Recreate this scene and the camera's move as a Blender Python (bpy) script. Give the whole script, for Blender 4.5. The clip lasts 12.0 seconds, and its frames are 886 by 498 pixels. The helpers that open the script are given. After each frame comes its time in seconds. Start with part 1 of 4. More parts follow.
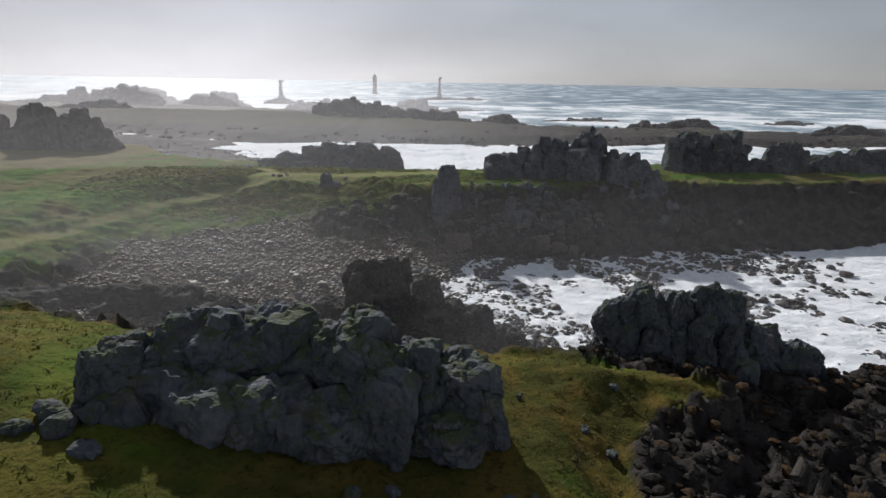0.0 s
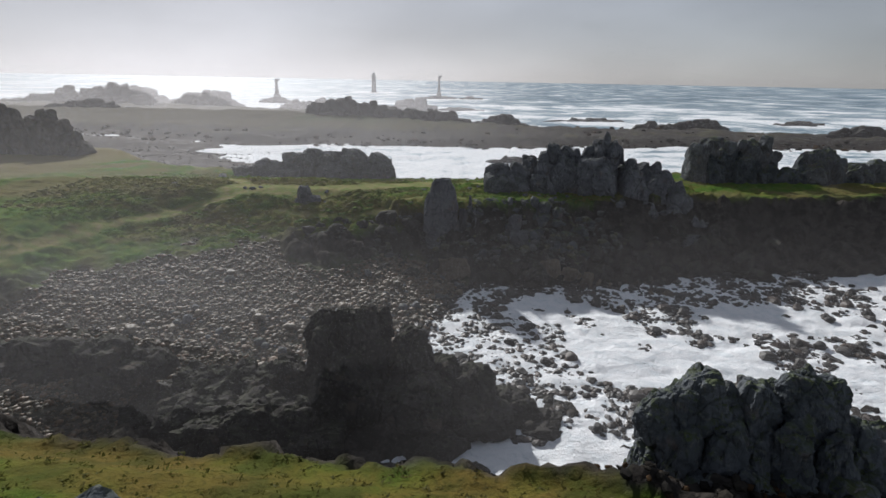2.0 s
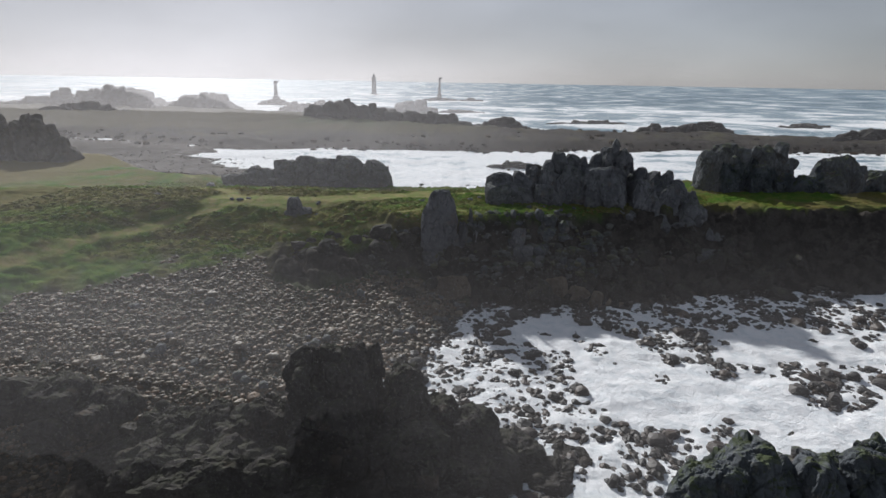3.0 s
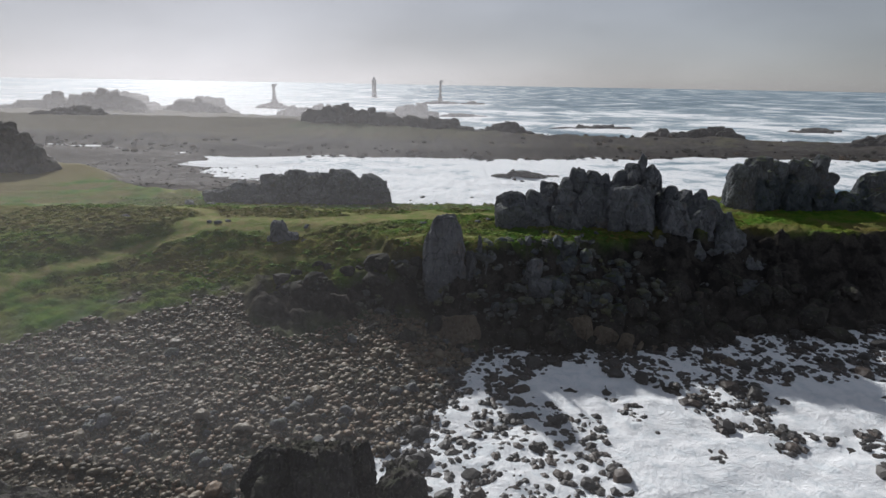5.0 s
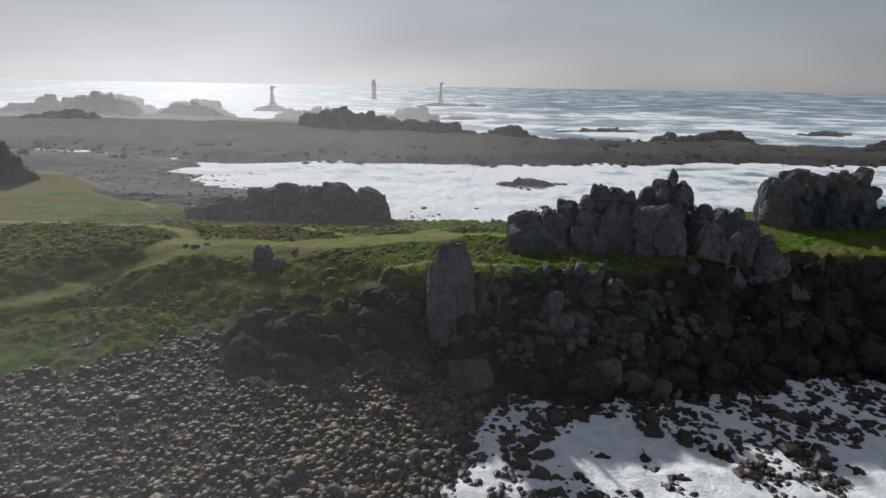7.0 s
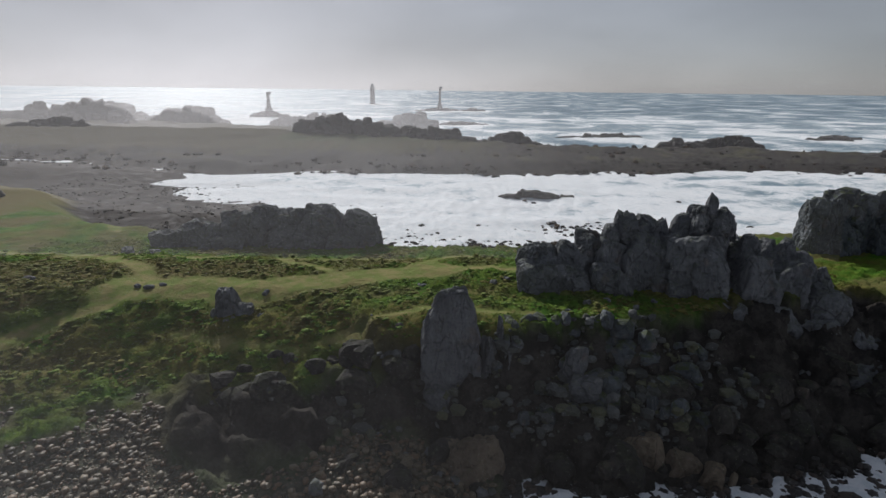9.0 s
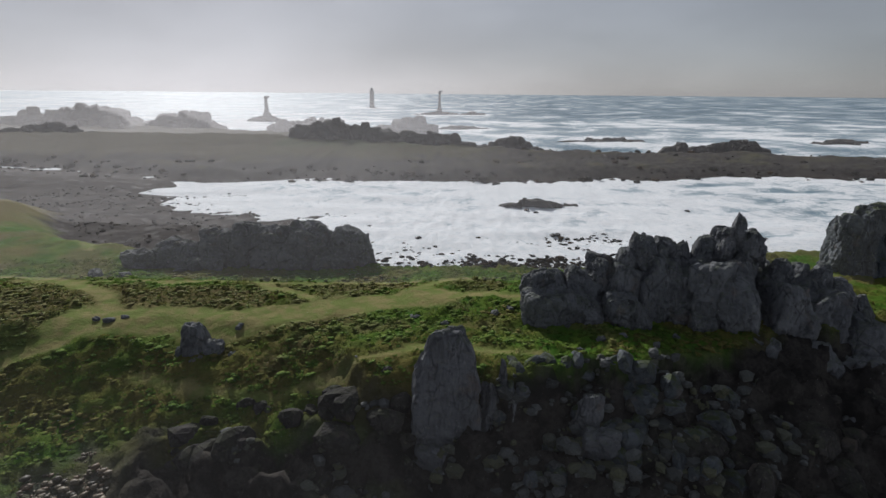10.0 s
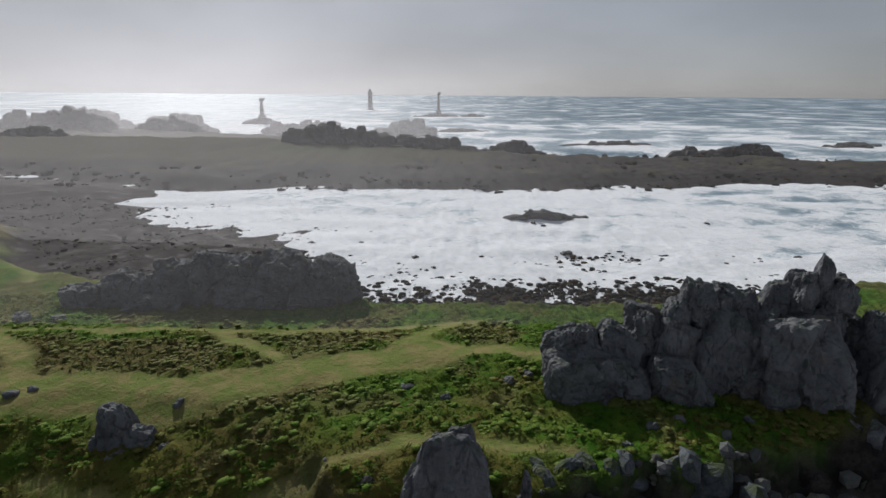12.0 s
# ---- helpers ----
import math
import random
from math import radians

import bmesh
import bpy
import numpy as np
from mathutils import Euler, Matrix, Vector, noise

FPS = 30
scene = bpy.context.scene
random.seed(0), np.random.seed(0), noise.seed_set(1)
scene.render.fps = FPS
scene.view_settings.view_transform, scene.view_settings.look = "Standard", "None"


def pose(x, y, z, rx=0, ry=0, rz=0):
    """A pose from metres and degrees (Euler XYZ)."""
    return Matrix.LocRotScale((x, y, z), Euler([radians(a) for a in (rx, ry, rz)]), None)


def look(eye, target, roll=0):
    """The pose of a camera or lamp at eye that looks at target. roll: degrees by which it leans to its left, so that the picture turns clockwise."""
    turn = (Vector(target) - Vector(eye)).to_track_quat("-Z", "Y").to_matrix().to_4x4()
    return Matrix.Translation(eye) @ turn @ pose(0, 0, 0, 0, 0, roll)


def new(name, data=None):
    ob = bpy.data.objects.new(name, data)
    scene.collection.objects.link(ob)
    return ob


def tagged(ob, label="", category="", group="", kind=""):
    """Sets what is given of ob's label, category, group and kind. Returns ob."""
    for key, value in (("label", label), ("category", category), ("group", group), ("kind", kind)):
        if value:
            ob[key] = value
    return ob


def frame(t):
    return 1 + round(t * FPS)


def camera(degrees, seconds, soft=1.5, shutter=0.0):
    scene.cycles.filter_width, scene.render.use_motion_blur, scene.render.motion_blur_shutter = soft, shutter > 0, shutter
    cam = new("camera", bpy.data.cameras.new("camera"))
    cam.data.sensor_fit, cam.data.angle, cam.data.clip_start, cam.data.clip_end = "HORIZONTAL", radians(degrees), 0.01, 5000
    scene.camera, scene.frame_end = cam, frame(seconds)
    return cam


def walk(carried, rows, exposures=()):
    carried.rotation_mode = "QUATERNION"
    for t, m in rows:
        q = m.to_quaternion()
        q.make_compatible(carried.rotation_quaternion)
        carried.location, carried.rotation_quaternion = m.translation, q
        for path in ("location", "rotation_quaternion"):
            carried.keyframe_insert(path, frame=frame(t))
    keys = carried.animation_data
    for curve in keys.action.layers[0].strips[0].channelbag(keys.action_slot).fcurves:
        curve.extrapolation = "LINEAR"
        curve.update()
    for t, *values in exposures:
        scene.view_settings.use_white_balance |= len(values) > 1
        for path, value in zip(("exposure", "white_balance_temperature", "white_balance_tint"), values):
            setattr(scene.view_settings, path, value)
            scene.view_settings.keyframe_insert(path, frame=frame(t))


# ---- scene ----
cam = camera(77.4, 12.0)
PATH = [
    (0, (0.33, 4.67, 29.15), (0.24, 100.30, -0.08), 1.01),
    (0.5, (0.45, 8.32, 29.13), (0.48, 103.89, -0.32), 1.08),
    (1, (0.47, 11.82, 29.15), (0.61, 107.34, -0.45), 1.19),
    (1.5, (0.92, 15.10, 29.28), (0.85, 110.66, -0.19), 1.10),
    (2, (1.22, 18.35, 29.39), (1.10, 113.91, -0.09), 1.06),
    (2.5, (1.45, 21.34, 29.65), (1.19, 116.93, 0.28), 1.01),
    (3, (1.47, 24.28, 29.88), (1.22, 119.90, 0.61), 1.00),
    (5, (0.81, 35.43, 30.55), (0.47, 131.17, 1.68), 0.99),
    (5.5, (0.76, 37.82, 30.67), (0.32, 133.57, 1.82), 0.96),
    (6, (0.58, 40.20, 30.81), (0.11, 135.96, 2.00), 0.94),
    (6.5, (0.35, 42.41, 30.92), (-0.10, 138.21, 2.23), 0.92),
    (7, (0.01, 44.91, 31.12), (-0.34, 140.73, 2.50), 0.95),
    (9, (0.11, 56.51, 31.81), (-0.26, 152.51, 3.82), 0.66),
    (9.5, (0.38, 59.88, 31.94), (-0.03, 156.01, 4.39), 0.60),
    (10, (0.56, 63.42, 32.31), (0.11, 159.58, 4.85), 0.51),
    (10.5, (0.63, 66.53, 32.46), (0.22, 162.74, 5.20), 0.52),
    (11, (0.65, 69.85, 32.50), (0.26, 166.12, 5.45), 0.42),
    (11.5, (0.57, 72.98, 32.59), (0.26, 169.23, 5.48), 0.35),
    (12, (0.45, 76.19, 32.68), (0.12, 172.41, 5.44), 0.43),
]
walk(cam, [(t, look(eye, target, roll)) for t, eye, target, roll in PATH], [(0, -0.06, 6220, 9.5), (5, -0.17, 6220, 9.5), (12, -0.32, 6220, 9.5)])

# ---- world, sun, exposure ----
SUN_AZ, SUN_EL = radians(-24), radians(27)      # left of the way ahead, and above the horizon
world = bpy.data.worlds.new("sky_world")
scene.world = world
world.use_nodes = True
wn, wl = world.node_tree.nodes, world.node_tree.links
wn.clear()
sky = wn.new("ShaderNodeTexSky")
sky.sky_type = "NISHITA"
sky.sun_disc = False
sky.sun_elevation = SUN_EL
sky.sun_rotation = SUN_AZ
sky.air_density, sky.dust_density, sky.ozone_density = 1.0, 0.8, 3.0
grey = wn.new("ShaderNodeHueSaturation")
grey.inputs["Saturation"].default_value = 0.42
cloud_at = wn.new("ShaderNodeTexCoord")
cloud_map = wn.new("ShaderNodeMapping")
cloud_map.inputs["Scale"].default_value = (1.2, 1.2, 4.0)
cloud = wn.new("ShaderNodeTexNoise")
cloud.inputs["Scale"].default_value = 2.2
cloud.inputs["Detail"].default_value = 5
cloud_range = wn.new("ShaderNodeMapRange")
cloud_range.inputs["From Min"].default_value, cloud_range.inputs["From Max"].default_value = 0.3, 0.7
cloud_range.inputs["To Min"].default_value, cloud_range.inputs["To Max"].default_value = 0.86, 1.08
spread_div = wn.new("ShaderNodeVectorMath")          # thin cloud spreads the glow round the sun
spread_div.operation = "DIVIDE"
spread_add = wn.new("ShaderNodeVectorMath")
spread_add.operation = "MULTIPLY_ADD"
spread_add.inputs[1].default_value = (0.106, 0.107, 0.097)
spread_add.inputs[2].default_value = (1, 1, 1)
cloud_mul = wn.new("ShaderNodeVectorMath")
cloud_mul.operation = "SCALE"
sky_out = wn.new("ShaderNodeBackground")
sky_out.inputs["Strength"].default_value = 0.113
world_out = wn.new("ShaderNodeOutputWorld")
wl.new(sky.outputs["Color"], grey.inputs["Color"])
wl.new(grey.outputs["Color"], spread_add.inputs[0])
wl.new(grey.outputs["Color"], spread_div.inputs[0])
wl.new(spread_add.outputs["Vector"], spread_div.inputs[1])
wl.new(cloud_at.outputs["Generated"], cloud_map.inputs["Vector"])
wl.new(cloud_map.outputs["Vector"], cloud.inputs["Vector"])
wl.new(cloud.outputs["Fac"], cloud_range.inputs["Value"])
wl.new(spread_div.outputs["Vector"], cloud_mul.inputs[0])
wl.new(cloud_range.outputs["Result"], cloud_mul.inputs["Scale"])
wl.new(cloud_mul.outputs["Vector"], sky_out.inputs["Color"])
wl.new(sky_out.outputs["Background"], world_out.inputs["Surface"])

sun = new("sun", bpy.data.lights.new("sun", "SUN"))
sun.data.energy, sun.data.angle, sun.data.color = 4.5, radians(1.5), (1.0, 0.97, 0.93)
sun.matrix_world = look((math.sin(SUN_AZ) * math.cos(SUN_EL), math.cos(SUN_AZ) * math.cos(SUN_EL), math.sin(SUN_EL)), (0, 0, 0))


# ---- noise and outlines, on arrays ----
_rs = np.random.RandomState(5)
_perm = np.concatenate([_rs.permutation(256)] * 3)
_grad = _rs.normal(size=(256, 3))
_grad /= np.linalg.norm(_grad, axis=1)[:, None]


def perlin(p):
    p = np.asarray(p, float)
    i = np.floor(p).astype(int)
    f = p - i
    i &= 255
    u = f * f * f * (f * (f * 6 - 15) + 10)
    out = 0
    for dx in (0, 1):
        for dy in (0, 1):
            for dz in (0, 1):
                g = _grad[_perm[_perm[_perm[i[:, 0] + dx] + i[:, 1] + dy] + i[:, 2] + dz]]
                w = (u[:, 0] if dx else 1 - u[:, 0]) * (u[:, 1] if dy else 1 - u[:, 1]) * (u[:, 2] if dz else 1 - u[:, 2])
                out = out + w * ((f - (dx, dy, dz)) * g).sum(1)
    return out * 1.6


def fbm(p, octaves=4, gain=0.5):
    p = np.asarray(p, float)
    out, a = 0, 1.0
    for k in range(octaves):
        out = out + a * perlin(p * 2.03**k + 17.3 * k)
        a *= gain
    return out


def ridged(p, octaves=4):
    p = np.asarray(p, float)
    out, a = 0, 1.0
    for k in range(octaves):
        out = out + a * (1 - 2 * np.abs(perlin(p * 2.1**k + 9.1 * k)))
        a *= 0.5
    return out


def flat_noise(x, y, scale, octaves=4, seed=0.0):
    return fbm(np.stack([x / scale, y / scale, np.full(np.shape(x), seed + 0.37)], 1), octaves)


def smooth(a, b, v):
    k = np.clip((v - a) / (b - a), 0, 1)
    return k * k * (3 - 2 * k)


def inside(x, y, poly):
    """Metres to the outline: positive within it."""
    q = np.array(poly, float)
    d, odd = np.full(len(x), 1e9), np.zeros(len(x), bool)
    for (ax, ay), (bx, by) in zip(q, np.roll(q, -1, 0)):
        ex, ey = bx - ax, by - ay
        k = np.clip(((x - ax) * ex + (y - ay) * ey) / (ex * ex + ey * ey), 0, 1)
        d = np.minimum(d, np.hypot(x - ax - k * ex, y - ay - k * ey))
        if ey:
            odd ^= ((ay > y) != (by > y)) & (x < ax + (y - ay) * ex / ey)
    return np.where(odd, d, -d)


def beside(x, y, line):
    """Metres to an open line."""
    d = np.full(len(x), 1e9)
    for (ax, ay), (bx, by) in zip(line, line[1:]):
        ex, ey = bx - ax, by - ay
        k = np.clip(((x - ax) * ex + (y - ay) * ey) / (ex * ex + ey * ey), 0, 1)
        d = np.minimum(d, np.hypot(x - ax - k * ex, y - ay - k * ey))
    return d


# ---- materials ----
class Nodes:
    """A material, and short ways to add nodes to it."""

    def __init__(self, name):
        self.mat = bpy.data.materials.new(name)
        self.mat.use_nodes = True
        self.n, self.l = self.mat.node_tree.nodes, self.mat.node_tree.links
        self.shader = self.n["Principled BSDF"]
        self.out = self.n["Material Output"]
        self.geo = self.n.new("ShaderNodeNewGeometry")
        self.pos = self.geo.outputs["Position"]

    def put(self, value, socket):
        if isinstance(value, bpy.types.NodeSocket):
            self.l.new(value, socket)
        else:
            socket.default_value = value

    def noise(self, scale, detail=4.0, rough=0.55, stretch=None, warp=0.0):
        vec = self.pos
        if stretch:
            m = self.n.new("ShaderNodeMapping")
            m.inputs["Scale"].default_value = stretch
            self.l.new(vec, m.inputs["Vector"])
            vec = m.outputs["Vector"]
        t = self.n.new("ShaderNodeTexNoise")
        self.l.new(vec, t.inputs["Vector"])
        t.inputs["Scale"].default_value, t.inputs["Detail"].default_value = scale, detail
        t.inputs["Roughness"].default_value, t.inputs["Distortion"].default_value = rough, warp
        return t.outputs["Fac"]

    def cells(self, scale, feature="F1", out="Distance", stretch=None):
        vec = self.pos
        if stretch:
            m = self.n.new("ShaderNodeMapping")
            m.inputs["Scale"].default_value = stretch
            self.l.new(vec, m.inputs["Vector"])
            vec = m.outputs["Vector"]
        t = self.n.new("ShaderNodeTexVoronoi")
        t.feature = feature
        self.l.new(vec, t.inputs["Vector"])
        t.inputs["Scale"].default_value = scale
        return t.outputs[out]

    def attr(self, name):
        t = self.n.new("ShaderNodeAttribute")
        t.attribute_name = name
        return t.outputs["Fac"]

    def span(self, value, a, b, lo=0.0, hi=1.0):
        t = self.n.new("ShaderNodeMapRange")
        t.interpolation_type = "SMOOTHSTEP"
        self.put(value, t.inputs["Value"])
        for k, v in zip(("From Min", "From Max", "To Min", "To Max"), (a, b, lo, hi)):
            t.inputs[k].default_value = v
        return t.outputs["Result"]

    def math(self, op, a, b=0.0):
        t = self.n.new("ShaderNodeMath")
        t.operation = op
        self.put(a, t.inputs[0])
        self.put(b, t.inputs[1])
        return t.outputs[0]

    def axis(self, vec, k):
        t = self.n.new("ShaderNodeSeparateXYZ")
        self.l.new(vec, t.inputs[0])
        return t.outputs[k]

    def mix(self, fac, a, b):
        t = self.n.new("ShaderNodeMix")
        t.data_type = "RGBA"
        self.put(fac, t.inputs["Factor"])
        self.put(a if isinstance(a, bpy.types.NodeSocket) else (*a, 1), t.inputs["A"])
        self.put(b if isinstance(b, bpy.types.NodeSocket) else (*b, 1), t.inputs["B"])
        return t.outputs["Result"]

    def bump(self, height, strength=0.5, distance=0.1, after=None):
        t = self.n.new("ShaderNodeBump")
        t.inputs["Strength"].default_value, t.inputs["Distance"].default_value = strength, distance
        self.put(height, t.inputs["Height"])
        if after is not None:
            self.l.new(after, t.inputs["Normal"])
        return t.outputs["Normal"]

    def done(self, colour, rough=0.9, normal=None, spec=0.3, metal=0.0):
        self.put(colour if isinstance(colour, bpy.types.NodeSocket) else (*colour, 1), self.shader.inputs["Base Color"])
        self.put(rough, self.shader.inputs["Roughness"])
        self.put(spec, self.shader.inputs["Specular IOR Level"])
        self.put(metal, self.shader.inputs["Metallic"])
        if normal is not None:
            self.l.new(normal, self.shader.inputs["Normal"])
        return self.mat


def stone(name, pale, mid, dark, moss=0.0, wet_to=2.0, gloss=0.9, grain=1.0, spec=0.25):
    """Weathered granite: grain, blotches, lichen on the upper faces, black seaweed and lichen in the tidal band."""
    m = Nodes(name)
    big, fine, blot = m.noise(0.35 * grain, 5, 0.6), m.noise(3.5 * grain, 6, 0.65), m.noise(1.1 * grain, 4, 0.6, warp=0.4)
    c = m.mix(m.span(big, 0.35, 0.65), mid, pale)
    c = m.mix(m.span(blot, 0.54, 0.70, 0, 0.6), c, dark)
    c = m.mix(m.span(fine, 0.5, 0.75, 0, 0.5), c, dark)
    split = m.math("MULTIPLY", m.span(m.cells(0.55 * grain, "DISTANCE_TO_EDGE", stretch=(1, 1, 0.5)), 0.05, 0.0), m.span(m.noise(0.8, 3), 0.42, 0.6))
    c = m.mix(m.math("MULTIPLY", split, 0.7), c, dark)
    c = m.mix(m.span(m.noise(0.5, 4), 0.58, 0.72, 0, 0.4), c, (0.17, 0.125, 0.10))
    up = m.axis(m.geo.outputs["Normal"], 2)
    top = m.math("MULTIPLY", m.span(up, 0.25, 0.8), m.span(m.noise(0.9, 5), 0.38, 0.6))
    c = m.mix(m.math("MULTIPLY", top, moss), c, (0.055, 0.07, 0.022))
    c = m.mix(m.math("MULTIPLY", m.span(m.noise(2.6, 5), 0.58, 0.66), 0.25), c, (0.20, 0.195, 0.14))
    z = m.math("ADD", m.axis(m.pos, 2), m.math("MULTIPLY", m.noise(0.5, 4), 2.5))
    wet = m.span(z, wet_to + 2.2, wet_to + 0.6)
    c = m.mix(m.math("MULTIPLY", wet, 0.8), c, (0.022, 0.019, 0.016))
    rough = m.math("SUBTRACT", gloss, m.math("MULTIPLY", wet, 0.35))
    cracks = m.span(m.cells(0.7, "DISTANCE_TO_EDGE", stretch=(1, 1, 0.45)), 0.0, 0.05)
    n = m.bump(m.math("ADD", m.math("MULTIPLY", blot, 0.6), m.math("MULTIPLY", cracks, 0.07)), 0.9, 0.5)
    n = m.bump(fine, 0.7, 0.12, n)
    return m.done(c, rough, n, spec)


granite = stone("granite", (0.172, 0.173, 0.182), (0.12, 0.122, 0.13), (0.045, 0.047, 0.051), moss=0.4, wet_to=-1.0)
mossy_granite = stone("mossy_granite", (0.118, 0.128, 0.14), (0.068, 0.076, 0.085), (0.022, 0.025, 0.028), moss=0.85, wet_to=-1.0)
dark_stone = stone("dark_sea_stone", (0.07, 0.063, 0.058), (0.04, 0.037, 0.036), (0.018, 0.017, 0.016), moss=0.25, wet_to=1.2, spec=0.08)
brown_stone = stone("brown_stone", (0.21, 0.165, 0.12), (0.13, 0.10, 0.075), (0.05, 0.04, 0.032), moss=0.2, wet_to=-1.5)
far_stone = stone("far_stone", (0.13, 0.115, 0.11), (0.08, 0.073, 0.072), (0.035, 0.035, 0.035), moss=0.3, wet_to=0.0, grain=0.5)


def cobble_mat(name, pale, dark, rough, rust=(0.17, 0.115, 0.085), spec=0.4):
    m = Nodes(name)
    rnd = m.geo.outputs["Random Per Island"]
    info = m.n.new("ShaderNodeObjectInfo")
    r = m.math("FRACT", m.math("ADD", rnd, info.outputs["Random"]))
    c = m.mix(r, dark, pale)
    c = m.mix(m.span(m.math("FRACT", m.math("MULTIPLY", r, 7.3)), 0.55, 0.9), c, rust)
    fine = m.noise(6.0, 5, 0.6)
    c = m.mix(m.span(fine, 0.45, 0.7, 0, 0.6), c, dark)
    return m.done(c, rough, m.bump(fine, 0.5, 0.06), spec)


cobble_stone = cobble_mat("cobble_stone", (0.215, 0.17, 0.112), (0.052, 0.043, 0.027), 0.62, (0.185, 0.12, 0.072))
wet_stone = cobble_mat("wet_stone", (0.075, 0.066, 0.058), (0.016, 0.015, 0.014), 0.55, (0.07, 0.05, 0.038))
granite_rubble = cobble_mat("granite_rubble", (0.145, 0.147, 0.14), (0.045, 0.047, 0.044), 0.85, (0.10, 0.10, 0.055))
rubble_stone = cobble_mat("rubble_stone", (0.042, 0.037, 0.03), (0.013, 0.012, 0.011), 0.95, (0.06, 0.036, 0.018), 0.08)


def ground_mat():
    """Turf, trodden path, rock, cobble bed and wet flats, by the masks that the ground sheet carries."""
    m = Nodes("ground_cover")
    big, mid, fine = m.noise(0.06, 4, 0.6), m.noise(0.45, 5, 0.6), m.noise(3.2, 6, 0.65)
    turf = m.mix(m.span(mid, 0.38, 0.62), (0.05, 0.125, 0.011), (0.10, 0.155, 0.02))
    turf = m.mix(m.span(big, 0.48, 0.64, 0, 0.75), turf, (0.14, 0.10, 0.032))
    turf = m.mix(m.span(fine, 0.5, 0.72, 0, 0.45), turf, (0.038, 0.042, 0.012))
    heath = m.mix(m.span(fine, 0.4, 0.65), (0.17, 0.125, 0.058), (0.11, 0.12, 0.038))
    turf = m.mix(m.attr("heath"), turf, heath)
    worn = m.mix(m.span(m.noise(0.7, 5), 0.4, 0.62), (0.165, 0.20, 0.052), (0.245, 0.215, 0.085))
    worn = m.mix(m.span(fine, 0.52, 0.75, 0, 0.6), worn, (0.13, 0.135, 0.045))
    dry = m.mix(m.span(m.noise(0.25, 5), 0.4, 0.6), (0.135, 0.095, 0.024), (0.058, 0.058, 0.014))
    dry = m.mix(m.span(fine, 0.48, 0.7, 0, 0.8), dry, (0.035, 0.03, 0.01))
    turf = m.mix(m.math("MULTIPLY", m.attr("dry"), m.span(m.noise(0.12, 4), 0.3, 0.55, 0.45, 1.0)), turf, dry)
    c = m.mix(m.attr("path"), turf, worn)
    rock = m.mix(m.span(mid, 0.4, 0.6), (0.028, 0.025, 0.023), (0.068, 0.06, 0.053))
    rock = m.mix(m.span(fine, 0.45, 0.7, 0, 0.7), rock, (0.03, 0.027, 0.025))
    c = m.mix(m.attr("rock"), c, rock)
    bed = m.mix(m.cells(2.4, out="Color"), (0.05, 0.045, 0.04), (0.16, 0.14, 0.125))
    c = m.mix(m.attr("beach"), c, bed)
    flat = m.mix(m.span(m.noise(0.22, 6, 0.7), 0.42, 0.6), (0.026, 0.02, 0.017), (0.055, 0.044, 0.038))
    flat = m.mix(m.span(m.noise(1.3, 5, 0.7), 0.5, 0.68), flat, (0.035, 0.03, 0.026))
    pool = m.span(m.noise(0.10, 6, 0.7), 0.64, 0.68)
    c = m.mix(m.attr("flats"), c, flat)
    wet = m.math("MULTIPLY", m.attr("flats"), m.span(m.noise(0.35, 5, 0.7), 0.5, 0.62))
    rough = m.math("SUBTRACT", 0.95, m.math("MULTIPLY", wet, 0.25))
    n = m.bump(mid, 0.6, 0.5)
    n = m.bump(fine, 0.8, 0.2, n)
    return m.done(c, rough, n, 0.04)


ground_cover = ground_mat()


def sea_mat():
    """Grey-green winter sea; broken foam close to the rocks, streaks farther out."""
    m = Nodes("sea_water")
    x, y = m.axis(m.pos, 0), m.axis(m.pos, 1)
    foam = m.attr("foam")
    patch = m.noise(0.16, 7, 0.68, warp=0.8)
    lace = m.noise(0.85, 6, 0.7, warp=1.5)
    streak = m.noise(0.045, 9, 0.7, stretch=(0.6, 0.6, 1), warp=1.2)
    f = m.math("ADD", m.math("MULTIPLY", patch, 0.6), m.math("MULTIPLY", lace, 0.4))
    near = m.span(m.math("ADD", f, m.math("MULTIPLY", foam, 0.46)), 0.66, 0.84)
    far = m.span(m.math("ADD", streak, m.math("MULTIPLY", foam, 0.34)), 0.60, 0.92)
    cover = m.math("MAXIMUM", near, m.math("MULTIPLY", far, 0.5))
    deep = m.mix(m.span(m.noise(0.008, 4), 0.4, 0.6), (0.045, 0.11, 0.165), (0.08, 0.145, 0.19))
    milky = m.mix(m.span(foam, 0.05, 0.6), deep, (0.24, 0.335, 0.39))
    white = m.mix(m.span(m.noise(0.6, 7, 0.75, warp=0.6), 0.42, 0.68), (0.92, 0.92, 0.92), (0.72, 0.76, 0.78))
    c = m.mix(cover, milky, white)
    n = m.bump(m.noise(0.25, 8, 0.7, stretch=(0.7, 1.4, 1)), 0.5, 0.7)
    n = m.bump(lace, 0.7, 0.3, n)
    n = m.bump(m.noise(2.6, 6, 0.7), 0.5, 0.1, n)
    rough = m.math("ADD", 0.66, m.math("MULTIPLY", cover, 0.25))
    return m.done(c, rough, n, 0.14)


sea_water = sea_mat()


def plain(name, a, b, scale, rough=0.8, bump=0.02):
    m = Nodes(name)
    v = m.noise(scale, 5, 0.6)
    return m.done(m.mix(m.span(v, 0.35, 0.65), a, b), rough, m.bump(v, 0.5, bump))


